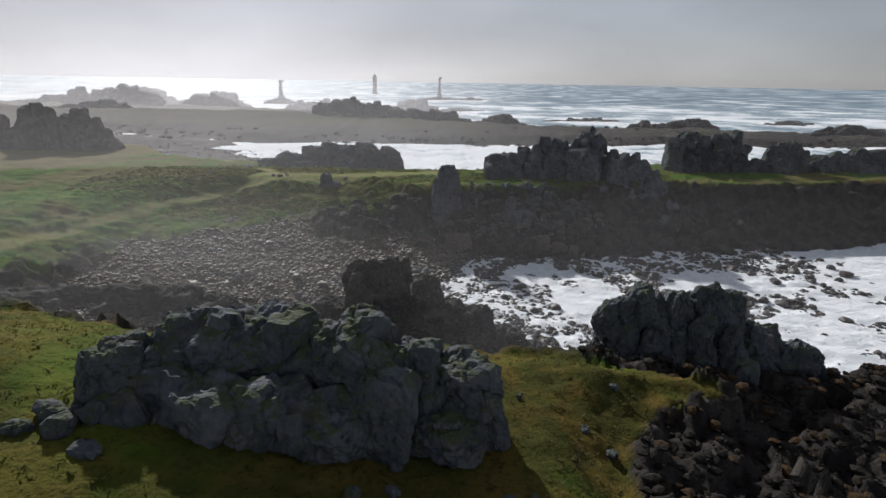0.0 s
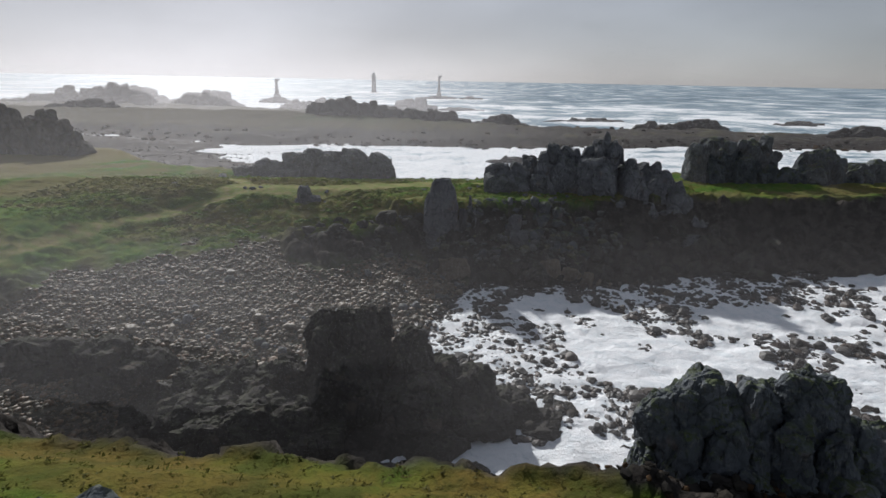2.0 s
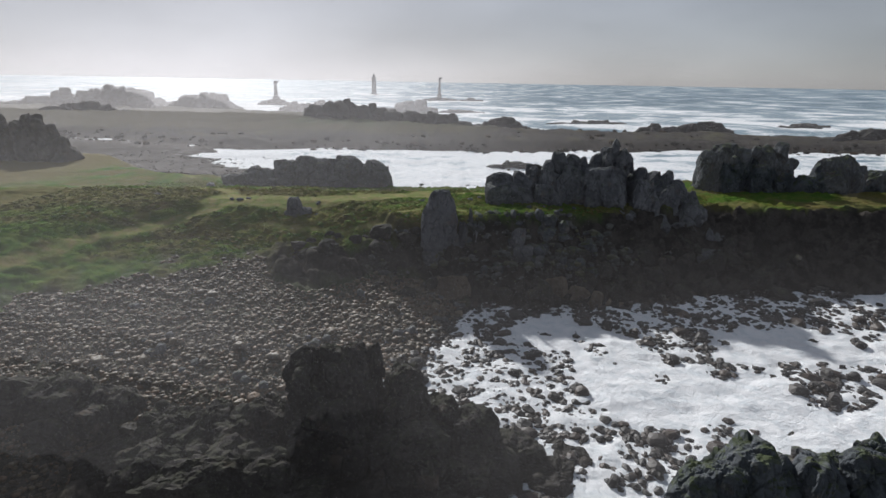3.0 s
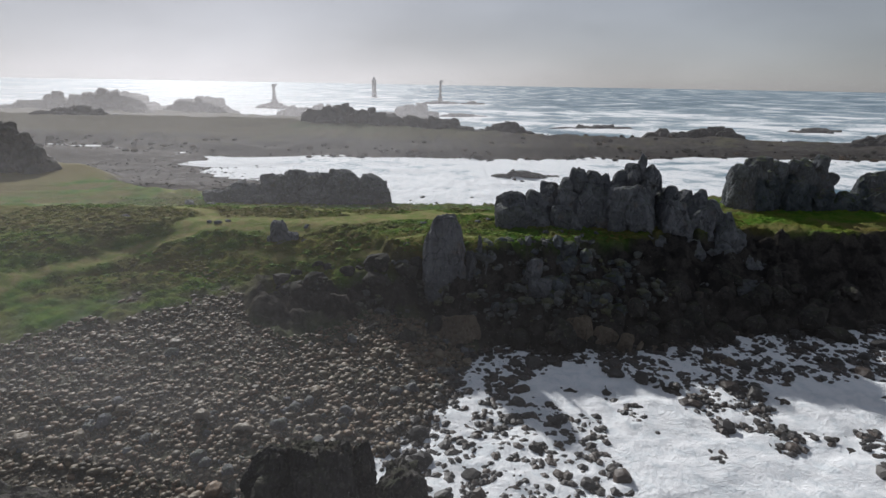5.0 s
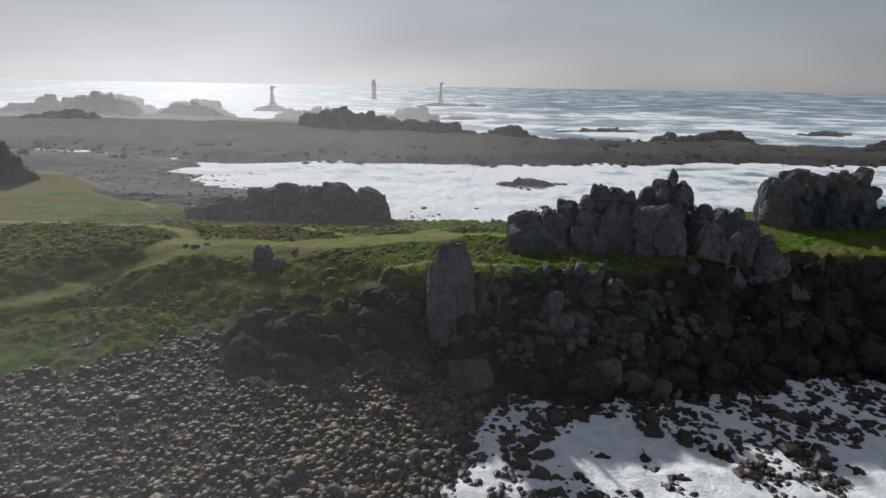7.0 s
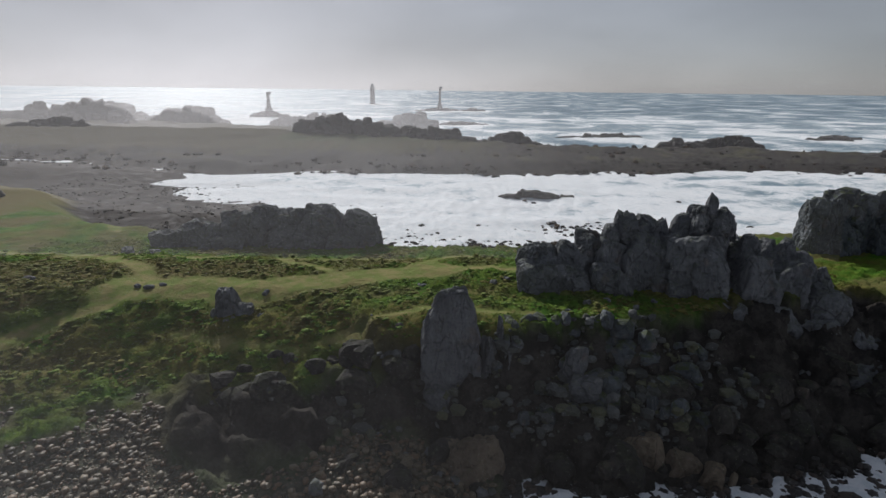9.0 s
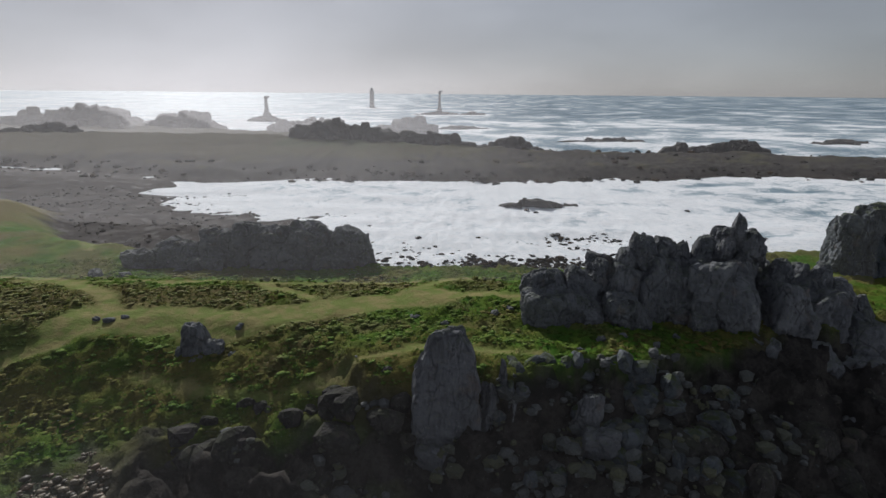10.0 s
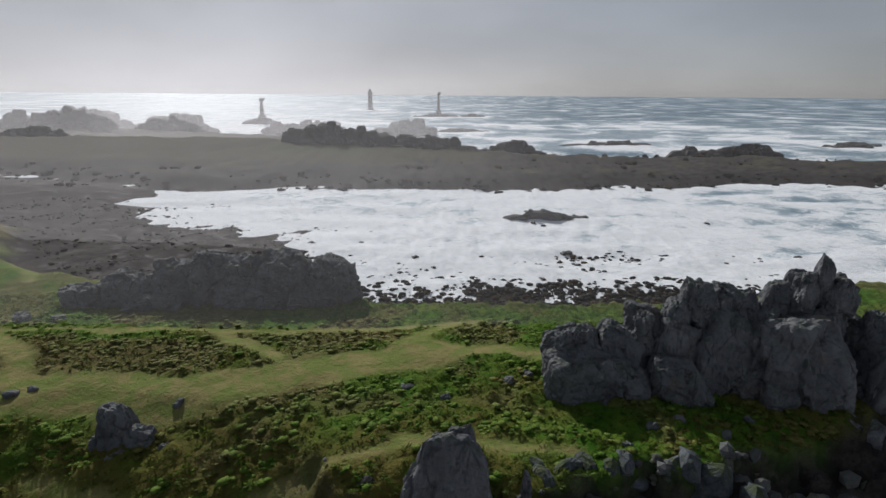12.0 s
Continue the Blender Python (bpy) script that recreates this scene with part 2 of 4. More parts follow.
tower_stone = plain("tower_stone", (0.14, 0.13, 0.13), (0.22, 0.21, 0.20), 0.4, 0.9, 0.1)
lantern_paint = plain("lantern_paint", (0.10, 0.10, 0.11), (0.16, 0.16, 0.17), 0.8, 0.6)
old_wood = plain("old_wood", (0.16, 0.13, 0.10), (0.08, 0.065, 0.05), 9.0, 0.9)


def blade_mat():
    """Grass blades: light passes through them."""
    m = Nodes("grass_blades")
    big, mid = m.noise(0.16, 4, 0.6), m.noise(1.1, 4, 0.6)
    c = m.mix(m.span(mid, 0.38, 0.62), (0.07, 0.16, 0.016), (0.13, 0.18, 0.03))
    c = m.mix(m.span(big, 0.5, 0.66, 0, 0.8), c, (0.19, 0.145, 0.05))
    c = m.mix(m.attr("dry"), c, (0.13, 0.11, 0.035))
    c = m.mix(m.math("MULTIPLY", m.geo.outputs["Random Per Island"], 0.3), c, (0.07, 0.09, 0.02))
    m.done(c, 0.75, None, 0.15)
    through_light = m.n.new("ShaderNodeBsdfTranslucent")
    m.put(c, through_light.inputs["Color"])
    both = m.n.new("ShaderNodeMixShader")
    both.inputs[0].default_value = 0.5
    m.l.new(m.shader.outputs[0], both.inputs[1])
    m.l.new(through_light.outputs[0], both.inputs[2])
    m.l.new(both.outputs[0], m.out.inputs["Surface"])
    return m.mat


grass_blades = blade_mat()


def haze_mat():
    """Stand-in for haze: a thin film, lit through by the sun."""
    m = Nodes("haze_film")
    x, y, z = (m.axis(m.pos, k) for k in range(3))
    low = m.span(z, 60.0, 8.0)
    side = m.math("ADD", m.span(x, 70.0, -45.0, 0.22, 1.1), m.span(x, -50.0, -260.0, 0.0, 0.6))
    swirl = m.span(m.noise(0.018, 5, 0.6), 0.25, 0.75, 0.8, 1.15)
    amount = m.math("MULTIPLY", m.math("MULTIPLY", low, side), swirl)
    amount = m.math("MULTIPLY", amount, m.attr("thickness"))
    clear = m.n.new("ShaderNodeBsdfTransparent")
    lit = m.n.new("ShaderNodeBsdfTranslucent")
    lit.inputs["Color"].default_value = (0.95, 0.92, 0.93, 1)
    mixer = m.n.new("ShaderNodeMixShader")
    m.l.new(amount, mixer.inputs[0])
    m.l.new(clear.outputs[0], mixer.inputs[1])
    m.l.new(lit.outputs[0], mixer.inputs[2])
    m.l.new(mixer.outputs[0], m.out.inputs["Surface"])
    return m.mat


haze_film = haze_mat()


# ---- building helpers ----
def mesh_of(name, verts, faces, material, smooth_shade=True):
    me = bpy.data.meshes.new(name)
    verts, faces = np.asarray(verts, np.float32), np.asarray(faces, np.int32)
    k = faces.shape[1]
    me.vertices.add(len(verts))
    me.vertices.foreach_set("co", verts.ravel())
    me.loops.add(faces.size)
    me.loops.foreach_set("vertex_index", faces.ravel())
    me.polygons.add(len(faces))
    me.polygons.foreach_set("loop_start", np.arange(0, faces.size, k, dtype=np.int32))
    me.polygons.foreach_set("use_smooth", np.full(len(faces), smooth_shade))
    me.update(calc_edges=True)
    if material:
        me.materials.append(material)
    return me


def mask(me, name, values):
    a = me.attributes.new(name, "FLOAT", "POINT")
    a.data.foreach_set("value", np.asarray(values, np.float32))


def part(name, bm, material, parent, label="", shade=True):
    """Links a bmesh as one mesh object under a thing or a part."""
    me = bpy.data.meshes.new(name)
    bm.to_mesh(me)
    bm.free()
    me.materials.append(material)
    me.polygons.foreach_set("use_smooth", np.full(len(me.polygons), shade))
    ob = new(name, me)
    ob.parent = parent
    if label:
        ob["label"] = label
    return ob


def grid(xs, ys):
    nx, ny = len(xs), len(ys)
    X, Y = (a.ravel() for a in np.meshgrid(xs, ys))
    i = (np.arange(ny - 1)[:, None] * nx + np.arange(nx - 1)[None]).ravel()
    return X, Y, np.stack([i, i + 1, i + nx + 1, i + nx], 1)


def spaced(a, b, step, first, last, growth=1.12):
    """Even steps from a to b, growing ones out to first and last."""
    mid = np.arange(a, b + step / 2, step)
    up, s = [mid[-1]], step
    while up[-1] < last:
        s *= growth
        up.append(up[-1] + s)
    down, s = [mid[0]], step
    while down[-1] > first:
        s *= growth
        down.append(down[-1] - s)
    return np.concatenate([down[:0:-1], mid, up[1:]])


def ico(level):
    bm = bmesh.new()
    bmesh.ops.create_icosphere(bm, subdivisions=level, radius=1)
    v = np.array([p.co for p in bm.verts])
    f = np.array([[p.index for p in q.verts] for q in bm.faces])
    bm.free()
    return v, f


ICO = {k: ico(k) for k in (1, 2, 3, 4, 5, 6)}


def joints(p):
    """Cells of a jointed rock: a number for each cell, and the nearness of its edge."""
    i = np.floor(p).astype(int)
    best, second, mark = np.full(len(p), 9.0), np.full(len(p), 9.0), np.zeros(len(p))
    for dx in (-1, 0, 1):
        for dy in (-1, 0, 1):
            for dz in (-1, 0, 1):
                c = i + (dx, dy, dz)
                h = _perm[_perm[_perm[c[:, 0] & 255] + (c[:, 1] & 255)] + (c[:, 2] & 255)]
                d = np.abs(c + 0.5 + 0.42 * _grad[h] - p)
                d = 0.6 * d.max(1) + 0.4 * np.sqrt((d * d).sum(1))
                nearer = d < best
                second = np.where(nearer, best, np.minimum(second, d))
                mark = np.where(nearer, h / 255, mark)
                best = np.where(nearer, d, best)
    return mark, second - best


def boulder(size, seed, level=4, rough=1.0, planes=14, blunt=24.0, jointed=True, taper=0.0):
    """A block of jointed granite: flat joint faces with worn edges, then relief at three scales. Its base is at z 0."""
    rs = np.random.RandomState(seed)
    v, f = ICO[level]
    n = rs.normal(size=(planes, 3)) + (0, 0, 0.25)
    n /= np.linalg.norm(n, axis=1)[:, None]
    lean = np.array(Euler(rs.uniform(-0.22, 0.22, 3)).to_matrix())
    n = np.concatenate([n, np.array([[1, 0, 0], [-1, 0, 0], [0, 1, 0], [0, -1, 0], [0, 0, 1], [0, 0, -1]]) @ lean.T])
    d = np.concatenate([rs.uniform(0.92, 1.3, planes), np.ones(6)])
    s = np.maximum(v @ n.T / d, 1e-3)
    r = (s**blunt).sum(1) ** (-1 / blunt)
    half = np.array(size) / 2
    p = v * r[:, None] * half
    out = v / half
    out /= np.linalg.norm(out, axis=1)[:, None]
    w = float(np.cbrt(np.prod(half)))
    q = p + seed * 3.7
    off = fbm(q / (w * 1.1), 2) * 0.08 * w + fbm(q / 0.6, 3) * 0.05 * min(w, 1.6) + (np.abs(fbm(q / (0.55 * w), 4)) - 0.3) * 0.10 * w
    if jointed:
        cell = 0.55 * w + 0.3
        warp = 0.18 * np.stack([perlin(q / cell + 3), perlin(q / cell + 31), perlin(q / cell + 57)], 1)
        mark, edge = joints(q / cell * (1, 1, 0.7) + warp)
        off += (mark - 0.5) * 0.34 * cell - np.exp(-edge / 0.05) * 0.10 * cell
        mark, edge = joints(q / (0.36 * cell) * (1, 1, 0.6) + warp * 2 + 40)
        off += (mark - 0.5) * 0.10 * cell - np.exp(-edge / 0.08) * 0.015 * cell
    else:
        off += ridged(q / (0.42 * w + 0.3), 3) * 0.045 * w
    p = p + out * (off * rough)[:, None]
    low, high = p.min(0), p.max(0)
    p = (p - (low + high) / 2) * (2 * half / (high - low))
    p[:, 2] += half[2]
    if taper:
        up = p[:, 2] / size[2]
        p[:, :2] *= (1 - taper * up**1.3)[:, None]
        p[:, :2] += (up**1.5)[:, None] * half[:2] * rs.uniform(-1, 1, 2) * taper * 0.7
    return p, f


def turned(p, deg, tilt=(0, 0)):
    return p @ np.array(Euler((radians(tilt[0]), radians(tilt[1]), radians(deg))).to_matrix()).T


def rock_thing(name, blocks, material, label, category="rock", group="", level=4, rough=1.0, seed=0, swell=1.2, crown=0, taper=0.3, tip=5, blunt=24.0, jointed=True, soft_edges=False, lead=0):
    """An outcrop: an Empty at its foot, and each block of it a part. Blocks: x, y, foot, top, width, depth, turn, and taper where one is pointed."""
    x0, y0, z0 = np.mean([b[:2] for b in blocks], 0).tolist() + [min(b[2] for b in blocks)]
    base = tagged(new(name), label, category, group)
    base.location = (x0, y0, z0)
    for k, (x, y, foot, top, w, d, turn, *point) in enumerate(blocks):
        rs = np.random.RandomState(seed * 77 + k)
        p, f = boulder((w * swell, d * swell, top - foot), lead if lead and not k else seed * 101 + k, level, rough, blunt=blunt, jointed=jointed, taper=point[0] if point else rs.uniform(0.25, 1) * taper)
        p = turned(p, turn, rs.uniform(-tip, tip, 2)) + (x - x0, y - y0, foot - z0)
        ob = new("block", mesh_of("block", p, f, material, soft_edges))
        ob.parent = base
        for c in range(crown if top - foot > 3 else 0):
            s = rs.uniform(0.4, 0.65) * min(w, d)
            p, f = boulder((s * rs.uniform(0.9, 1.5), s * 1.1, s * rs.uniform(0.9, 1.7)), seed * 313 + 9 * k + c, 3, rough)
            p = turned(p, rs.uniform(0, 180), rs.uniform(-12, 12, 2))
            p[:, 2] -= p[:, 2].max()
            p += (x - x0 + rs.uniform(-0.32, 0.32) * w, y - y0 + rs.uniform(-0.38, 0.1) * d, top - z0 + s * rs.uniform(-0.25, 0.28))
            ob = new("block", mesh_of("block", p, f, material, soft_edges))
            ob.parent = base
    return base


def lumps(centres, sizes, level, seed, squash=0.7, kinds=24, blunt=5.0, rough=0.8):
    """Many stones in one mesh: rounded, each with its own size and turn."""
    rs = np.random.RandomState(seed)
    shapes = []
    for k in range(kinds):
        v, f = boulder((1, 1, 1), seed * 50 + k, level, rough, 9, blunt, False)
        shapes.append(v - (0, 0, 0.5))
    V, F, at = [], [], 0
    for c, s in zip(centres, sizes):
        a = rs.uniform(0, 2 * math.pi)
        m = np.array([[math.cos(a), -math.sin(a), 0], [math.sin(a), math.cos(a), 0], [0, 0, 1]])
        k = np.array([rs.uniform(0.8, 1.35), rs.uniform(0.7, 1.05), squash * rs.uniform(0.8, 1.25)]) * s
        V.append((shapes[rs.randint(kinds)] * k) @ m.T + c)
        F.append(f + at)
        at += len(v)
    return np.concatenate(V), np.concatenate(F)

# ---- the lie of the land ----
NEAR_HEAD = [(-29, 48), (-20, 45), (-8, 43.5), (4, 42.5), (9, 43), (13, 41.5), (19.5, 39.2), (19.5, 37.3), (14.6, 36), (12, 33), (10.7, 29.8), (10.5, 18), (14, -20), (14, -90), (-260, -90), (-260, 54), (-62, 52), (-43, 51)]
MID_HEAD = [(-260, 62), (-76, 66), (-66, 78), (-60, 92), (-50, 107), (-40, 112.5), (-29, 114), (-18, 113), (-10, 108.5), (-4, 104.5), (2, 104.5), (8, 106), (14, 107), (22, 108), (28, 110.5), (33, 114), (42, 116.5), (50, 117.5), (64, 118), (85, 122), (112, 126), (118, 150), (70, 146), (40, 139), (8, 137), (-8, 138), (-14, 143), (-44, 145), (-62, 150), (-84, 165), (-100, 190), (-150, 205), (-260, 215)]
RUBBLE = [(11, 42), (13, 38), (11, 30), (12, 10), (70, 0), (70, 42), (42, 47), (24, 47), (16, 45)]
SHORE_FLATS = [(90, 140), (70, 160), (41, 172), (22, 170), (2, 168), (-12, 168), (-16, 179), (-31, 206), (-56, 214), (-88, 238), (-84, 254), (-110, 280), (-330, 330), (-330, 100), (60, 120)]
FAR_HEAD = [(-600, 250), (-172, 292), (-84, 252), (-68, 262), (3, 262), (44, 265), (72, 269), (93, 276), (134, 282), (161, 276), (240, 287), (330, 300), (330, 335), (214, 347), (163, 367), (120, 366), (62, 366), (17, 394), (-16, 410), (-116, 470), (-207, 498), (-330, 520), (-600, 520)]
PATHS = [
    ([(-66, 60), (-58, 73), (-54.3, 79.5), (-51, 88), (-48, 96), (-44.6, 100.3), (-40.7, 105.5), (-36.5, 109), (-33.8, 111.4), (-33.4, 115), (-36, 119.5), (-41.7, 123.8), (-48.5, 128.5), (-60, 130), (-90, 134)], 0.85),
    ([(-35.5, 112.5), (-28, 114.3), (-20, 113.2), (-13, 116.3), (-6, 119), (0, 121)], 2.5),
    ([(-36, 115), (-31, 115), (-24, 114.6)], 1.5),
    ([(-5, 120), (-1.5, 126), (1, 129.5)], 0.9),
    ([(0, 121), (5, 121.5), (9, 120)], 1.0),
    ([(-52, 127), (-42.4, 126.3), (-26.7, 126.3), (-15.7, 127), (-3.4, 129), (4, 130.5)], 0.7),
    ([(-21, 125.5), (-16.5, 121.5), (-12, 117.5)], 0.8),
    ([(-26, 106), (-14, 103.5), (-4, 106.5), (-1, 108), (9, 106.5)], 0.35),
    ([(-83, 176), (-70, 163), (-60, 152), (-54, 145)], 0.8),
]
NEAR_BOTTOM, CLIFF_FOOT = -3.0, 1.0


def lay(x, y):
    """Height of the ground and its masks at arrays x, y."""
    n1, n2, n3 = flat_noise(x, y, 14, 4, 1), flat_noise(x, y, 4.5, 4, 2), flat_noise(x, y, 1.3, 3, 3)
    n3 = n3 * smooth(190, 150, y)
    n2 = n2 * (0.35 + 0.65 * smooth(260, 180, y))
    wob = n1 * 1.6 + n2 * 0.9
    z = np.full(len(x), -4.0)
    # cobble beach at the head of the cove
    beach = 3.4 - 0.105 * (x + 32.8) + 0.15 * (y - 77) - 2.4 * smooth(-4, 9, x) - 1.2 * smooth(0, 30, x)
    beach = beach + 3.2 * smooth(70, 57, y) * smooth(-23, -33, x)
    beach = np.maximum(beach, -0.8 + 1.6 * smooth(4, -4, x) * smooth(66, 60, y))
    beach = np.clip(beach, -0.8, 7) + 0.18 * n2 - 4 * smooth(72, 84, x)
    beach -= 3.0 * smooth(48, 34, y) + 20 * smooth(100, 112, y) * (x > -60)
    z = np.maximum(z, np.where((y > 30) & (y < 125) & (x < 120), beach, -4))
    # wet stony flats and the shore of the bay
    d = inside(x, y, SHORE_FLATS) + wob * 1.5
    flats = np.clip(0.055 * d, -3, 2.0) + 0.22 * n2 * smooth(-4, 4, d) + 0.1 * n3
    rise = smooth(-150, -260, x) * 5
    z = np.maximum(z, np.where(d > -20, flats + rise * smooth(0, 40, d), -4))
    # far low headland
    d = inside(x, y, FAR_HEAD) + wob * 2.0
    top = 2.6 + 3.4 * smooth(60, -70, x) * smooth(290, 390, y) + 1.2 * n1 * 0.6
    far = np.where(d > 0, np.minimum(d * 0.16, top), np.maximum(d * 0.25, -4))
    far = far + smooth(-2, 6, d) * (0.5 * n2 + 0.25 * n3)
    z = np.maximum(z, far)
    # middle headland: turf above, dark cliff towards the cove
    d = inside(x, y, MID_HEAD)
    cliffy = smooth(-13, -4, x) * (y < 122)
    dw = d + wob * (0.5 + 0.6 * cliffy) + cliffy * 0.9 * ridged(np.stack([x / 5, y / 5, x * 0 + 4], 1), 3)
    top = 10.5 - 2.3 * smooth(119, 138, y) * smooth(48, 28, x) - 0.4 * smooth(108, 98, y) - 0.8 * smooth(30, 60, x) - 1.6 * smooth(-50, -110, x)
    top = top + 0.35 * n1 + 0.10 * n2
    reach = 12.0 + 7.0 * (1 - cliffy) * (y < 125) + 5.0 * cliffy * smooth(15, 40, x)
    k = np.clip(1 + dw / reach, 0, 1)
    steps = np.minimum(k, 0.45 * k + 0.55 * np.clip(np.floor(k * 5 + 0.5 + 0.4 * n2) / 5, 0, 1))
    steps = np.where(k > 0.985, 1, steps)
    k = cliffy * steps + (1 - cliffy) * (0.75 * k + 0.25 * k * k * (3 - 2 * k))
    foot = np.where(y < 122, -1.0 + 6.0 * smooth(0, -22, x), 0.0)
    z = np.maximum(z, np.where(d > -30, foot + (top - foot) * k + 0.7 * np.minimum(0, dw + reach), -9))
    mid_d = dw
    z = z - 3.4 * np.exp(-(((x - 0.8) / 4.2) ** 2 + ((y - 101.0) / 2.3) ** 2))
    # the headland from which the walk starts
    d = inside(x, y, NEAR_HEAD)
    dn = d + wob * 0.5
    top = 10.6 + 0.2 * np.clip(8 - x, 0, 32) * smooth(46, 26, y) + 0.25 * n1 + 0.12 * n2 - 1.5 * smooth(5, 0, d)
    top = np.where(x < -30, np.minimum(top, 9.3 + 0.3 * n1 + 6 * smooth(60, 30, y)), top)
    k = np.clip(1 + dn / (7 + 4 * smooth(-30, -50, x)), 0, 1)
    foot = 0.8 + 3.6 * smooth(-30, -52, x)
    z = np.maximum(z, np.where(d > -22, foot + (top - foot) * k * k * (3 - 2 * k) + 0.7 * np.minimum(0, dn + 7 + 4 * smooth(-30, -50, x)), -9))
    near_d = dn
    # rubble slope
    d = inside(x, y, RUBBLE)
    k = smooth(-5, 1.5, d + wob * 0.6)
    rub = -2 + (9.4 - 0.10 * np.clip(x - 13, 0, 60) + 0.5 * n1 + 0.45 * n2) * k + k
    z = np.maximum(z, np.where(d > -12, rub, -9))
    rub_mask = smooth(-2, 0.3, d + 0.5 * n2) * (near_d < 0.3)
    # masks
    grass = np.maximum(smooth(-1.2, 0.6, mid_d + 0.3 * n3), smooth(-1.5, 0.5, near_d))
    slope_turf = smooth(-1, -12, x) * smooth(5.0, 6.4, z + 0.8 * n2 - 1.2 * smooth(-30, -8, x)) * (y < 125) * (y > 60)
    far_turf = smooth(2.6, 4.2, z + 0.8 * n2) * (y > 140)
    grass = np.maximum(np.maximum(grass, slope_turf), far_turf)
    grass = np.where(rub_mask > 0.5, 0, grass)
    flats_m = (1 - grass) * (y > 138) * (inside(x, y, FAR_HEAD) < 4)
    beach_m = (1 - grass) * (y < 104) * (y > 48) * (x < 12) * np.maximum(smooth(61, 64, y), smooth(-24, -27, x + n2)) * smooth(0.5, -0.5, z - beach - 0.25)
    rock = np.clip(1 - grass - flats_m - beach_m, 0, 1)
    path = np.zeros(len(x))
    for line, half in PATHS:
        path = np.maximum(path, smooth(half + 0.8, half - 0.4, beside(x, y, line) + 0.55 * n2 + 0.3 * n3))
    path = path * (grass > 0.5)
    heath = np.maximum(smooth(-78, -96, x + 4 * n1) * smooth(120, 150, y), smooth(0.05, 0.45, flat_noise(x, y, 9, 3, 8)) * 0.7 * (y > 60))
    heath = np.maximum(heath, (0.75 - 0.5 * smooth(3.5, 5.0, z) * smooth(-140, -60, x)) * smooth(150, 230, y))
    heath = np.maximum(heath, 0.8 * smooth(25, 5, np.hypot((x + 110) / 1.3, y - 172)))
    for cx, cy, rx, ry in ((-49, 115, 13, 9), (-66, 114, 14, 12), (-28, 119, 11, 4), (-8.5, 125, 6, 2.2)):
        heath = np.maximum(heath, 0.85 * smooth(1.15, 0.75, np.hypot((x - cx) / rx, (y - cy) / ry) + 0.15 * n2))
    # tussocks, and the trodden path a little lower
    tuss = np.abs(flat_noise(x, y, 1.0, 2, 5)) * 0.55 + 0.3 * np.abs(flat_noise(x, y, 2.2, 2, 6))
    z = z + grass * (1 - path) * (tuss - 0.1) * (y < 160) * (0.45 + 0.55 * smooth(55, 70, y)) + 0.1 * path
    at = np.nonzero((rock > 0.05) & (z > -3) & (y < 170) & (np.abs(x) < 160))[0]
    pt = np.stack([x[at] / 2.6, y[at] / 2.0, z[at] / 2.4], 1)
    mark, edge = joints(pt + 0.2 * perlin(pt * 1.7)[:, None])
    relief = (mark - 0.5) * 1.9 - 0.4 * np.exp(-edge / 0.1)
    pt = pt * 2.7
    mark, edge = joints(pt + 0.2 * perlin(pt)[:, None])
    relief = relief + (mark - 0.5) * 0.6
    z[at] += rock[at] * (relief + 0.3 * ridged(pt / 2, 3)) * smooth(-3, 0, z[at])
    z = z + rock * (y >= 170) * smooth(-1, 1, z) * 1.1 * flat_noise(x, y, 22, 2, 9)
    z = z + (y >= 236) * smooth(0, 2, z) * 0.9 * ridged(np.stack([x / 17, y / 21, x * 0 + 3], 1), 2)
    dry = smooth(66, 56, y) * (0.8 + 0.2 * smooth(-8, 5, x + 2 * n1))
    far = smooth(236, 258, y) * smooth(2.4, 1.0, z) * np.clip(0.75 + 0.5 * flat_noise(x, y, 26, 3, 12), 0.3, 1)
    flats_m = np.maximum(flats_m, far)
    rock = np.maximum(rock, 0.7 * smooth(240, 262, y))
    return z, dict(dry=dry, path=path, rock=rock, beach=beach_m, flats=flats_m, heath=heath)


def ground_at(x, y):
    return lay(np.atleast_1d(np.array(x, float)), np.atleast_1d(np.array(y, float)))[0]


xs = spaced(-50, 62, 0.43, -4900, 4900, 1.045)
ys = np.concatenate([spaced(14, 136, 0.4, -400, 136, 1.10)[:-1], spaced(136, 136.1, 0.4, 136, 4900, 1.03)])
ys = np.unique(np.round(ys, 3))
X, Y, faces = grid(xs, ys)
Z, masks = lay(X, Y)
ground_mesh = mesh_of("ground", np.stack([X, Y, Z], 1), faces, ground_cover)
for key, values in masks.items():
    mask(ground_mesh, key, values)
tagged(new("ground", ground_mesh), "rugged coastal ground of turf, dark rock and cobbles", "ground", kind="structure")

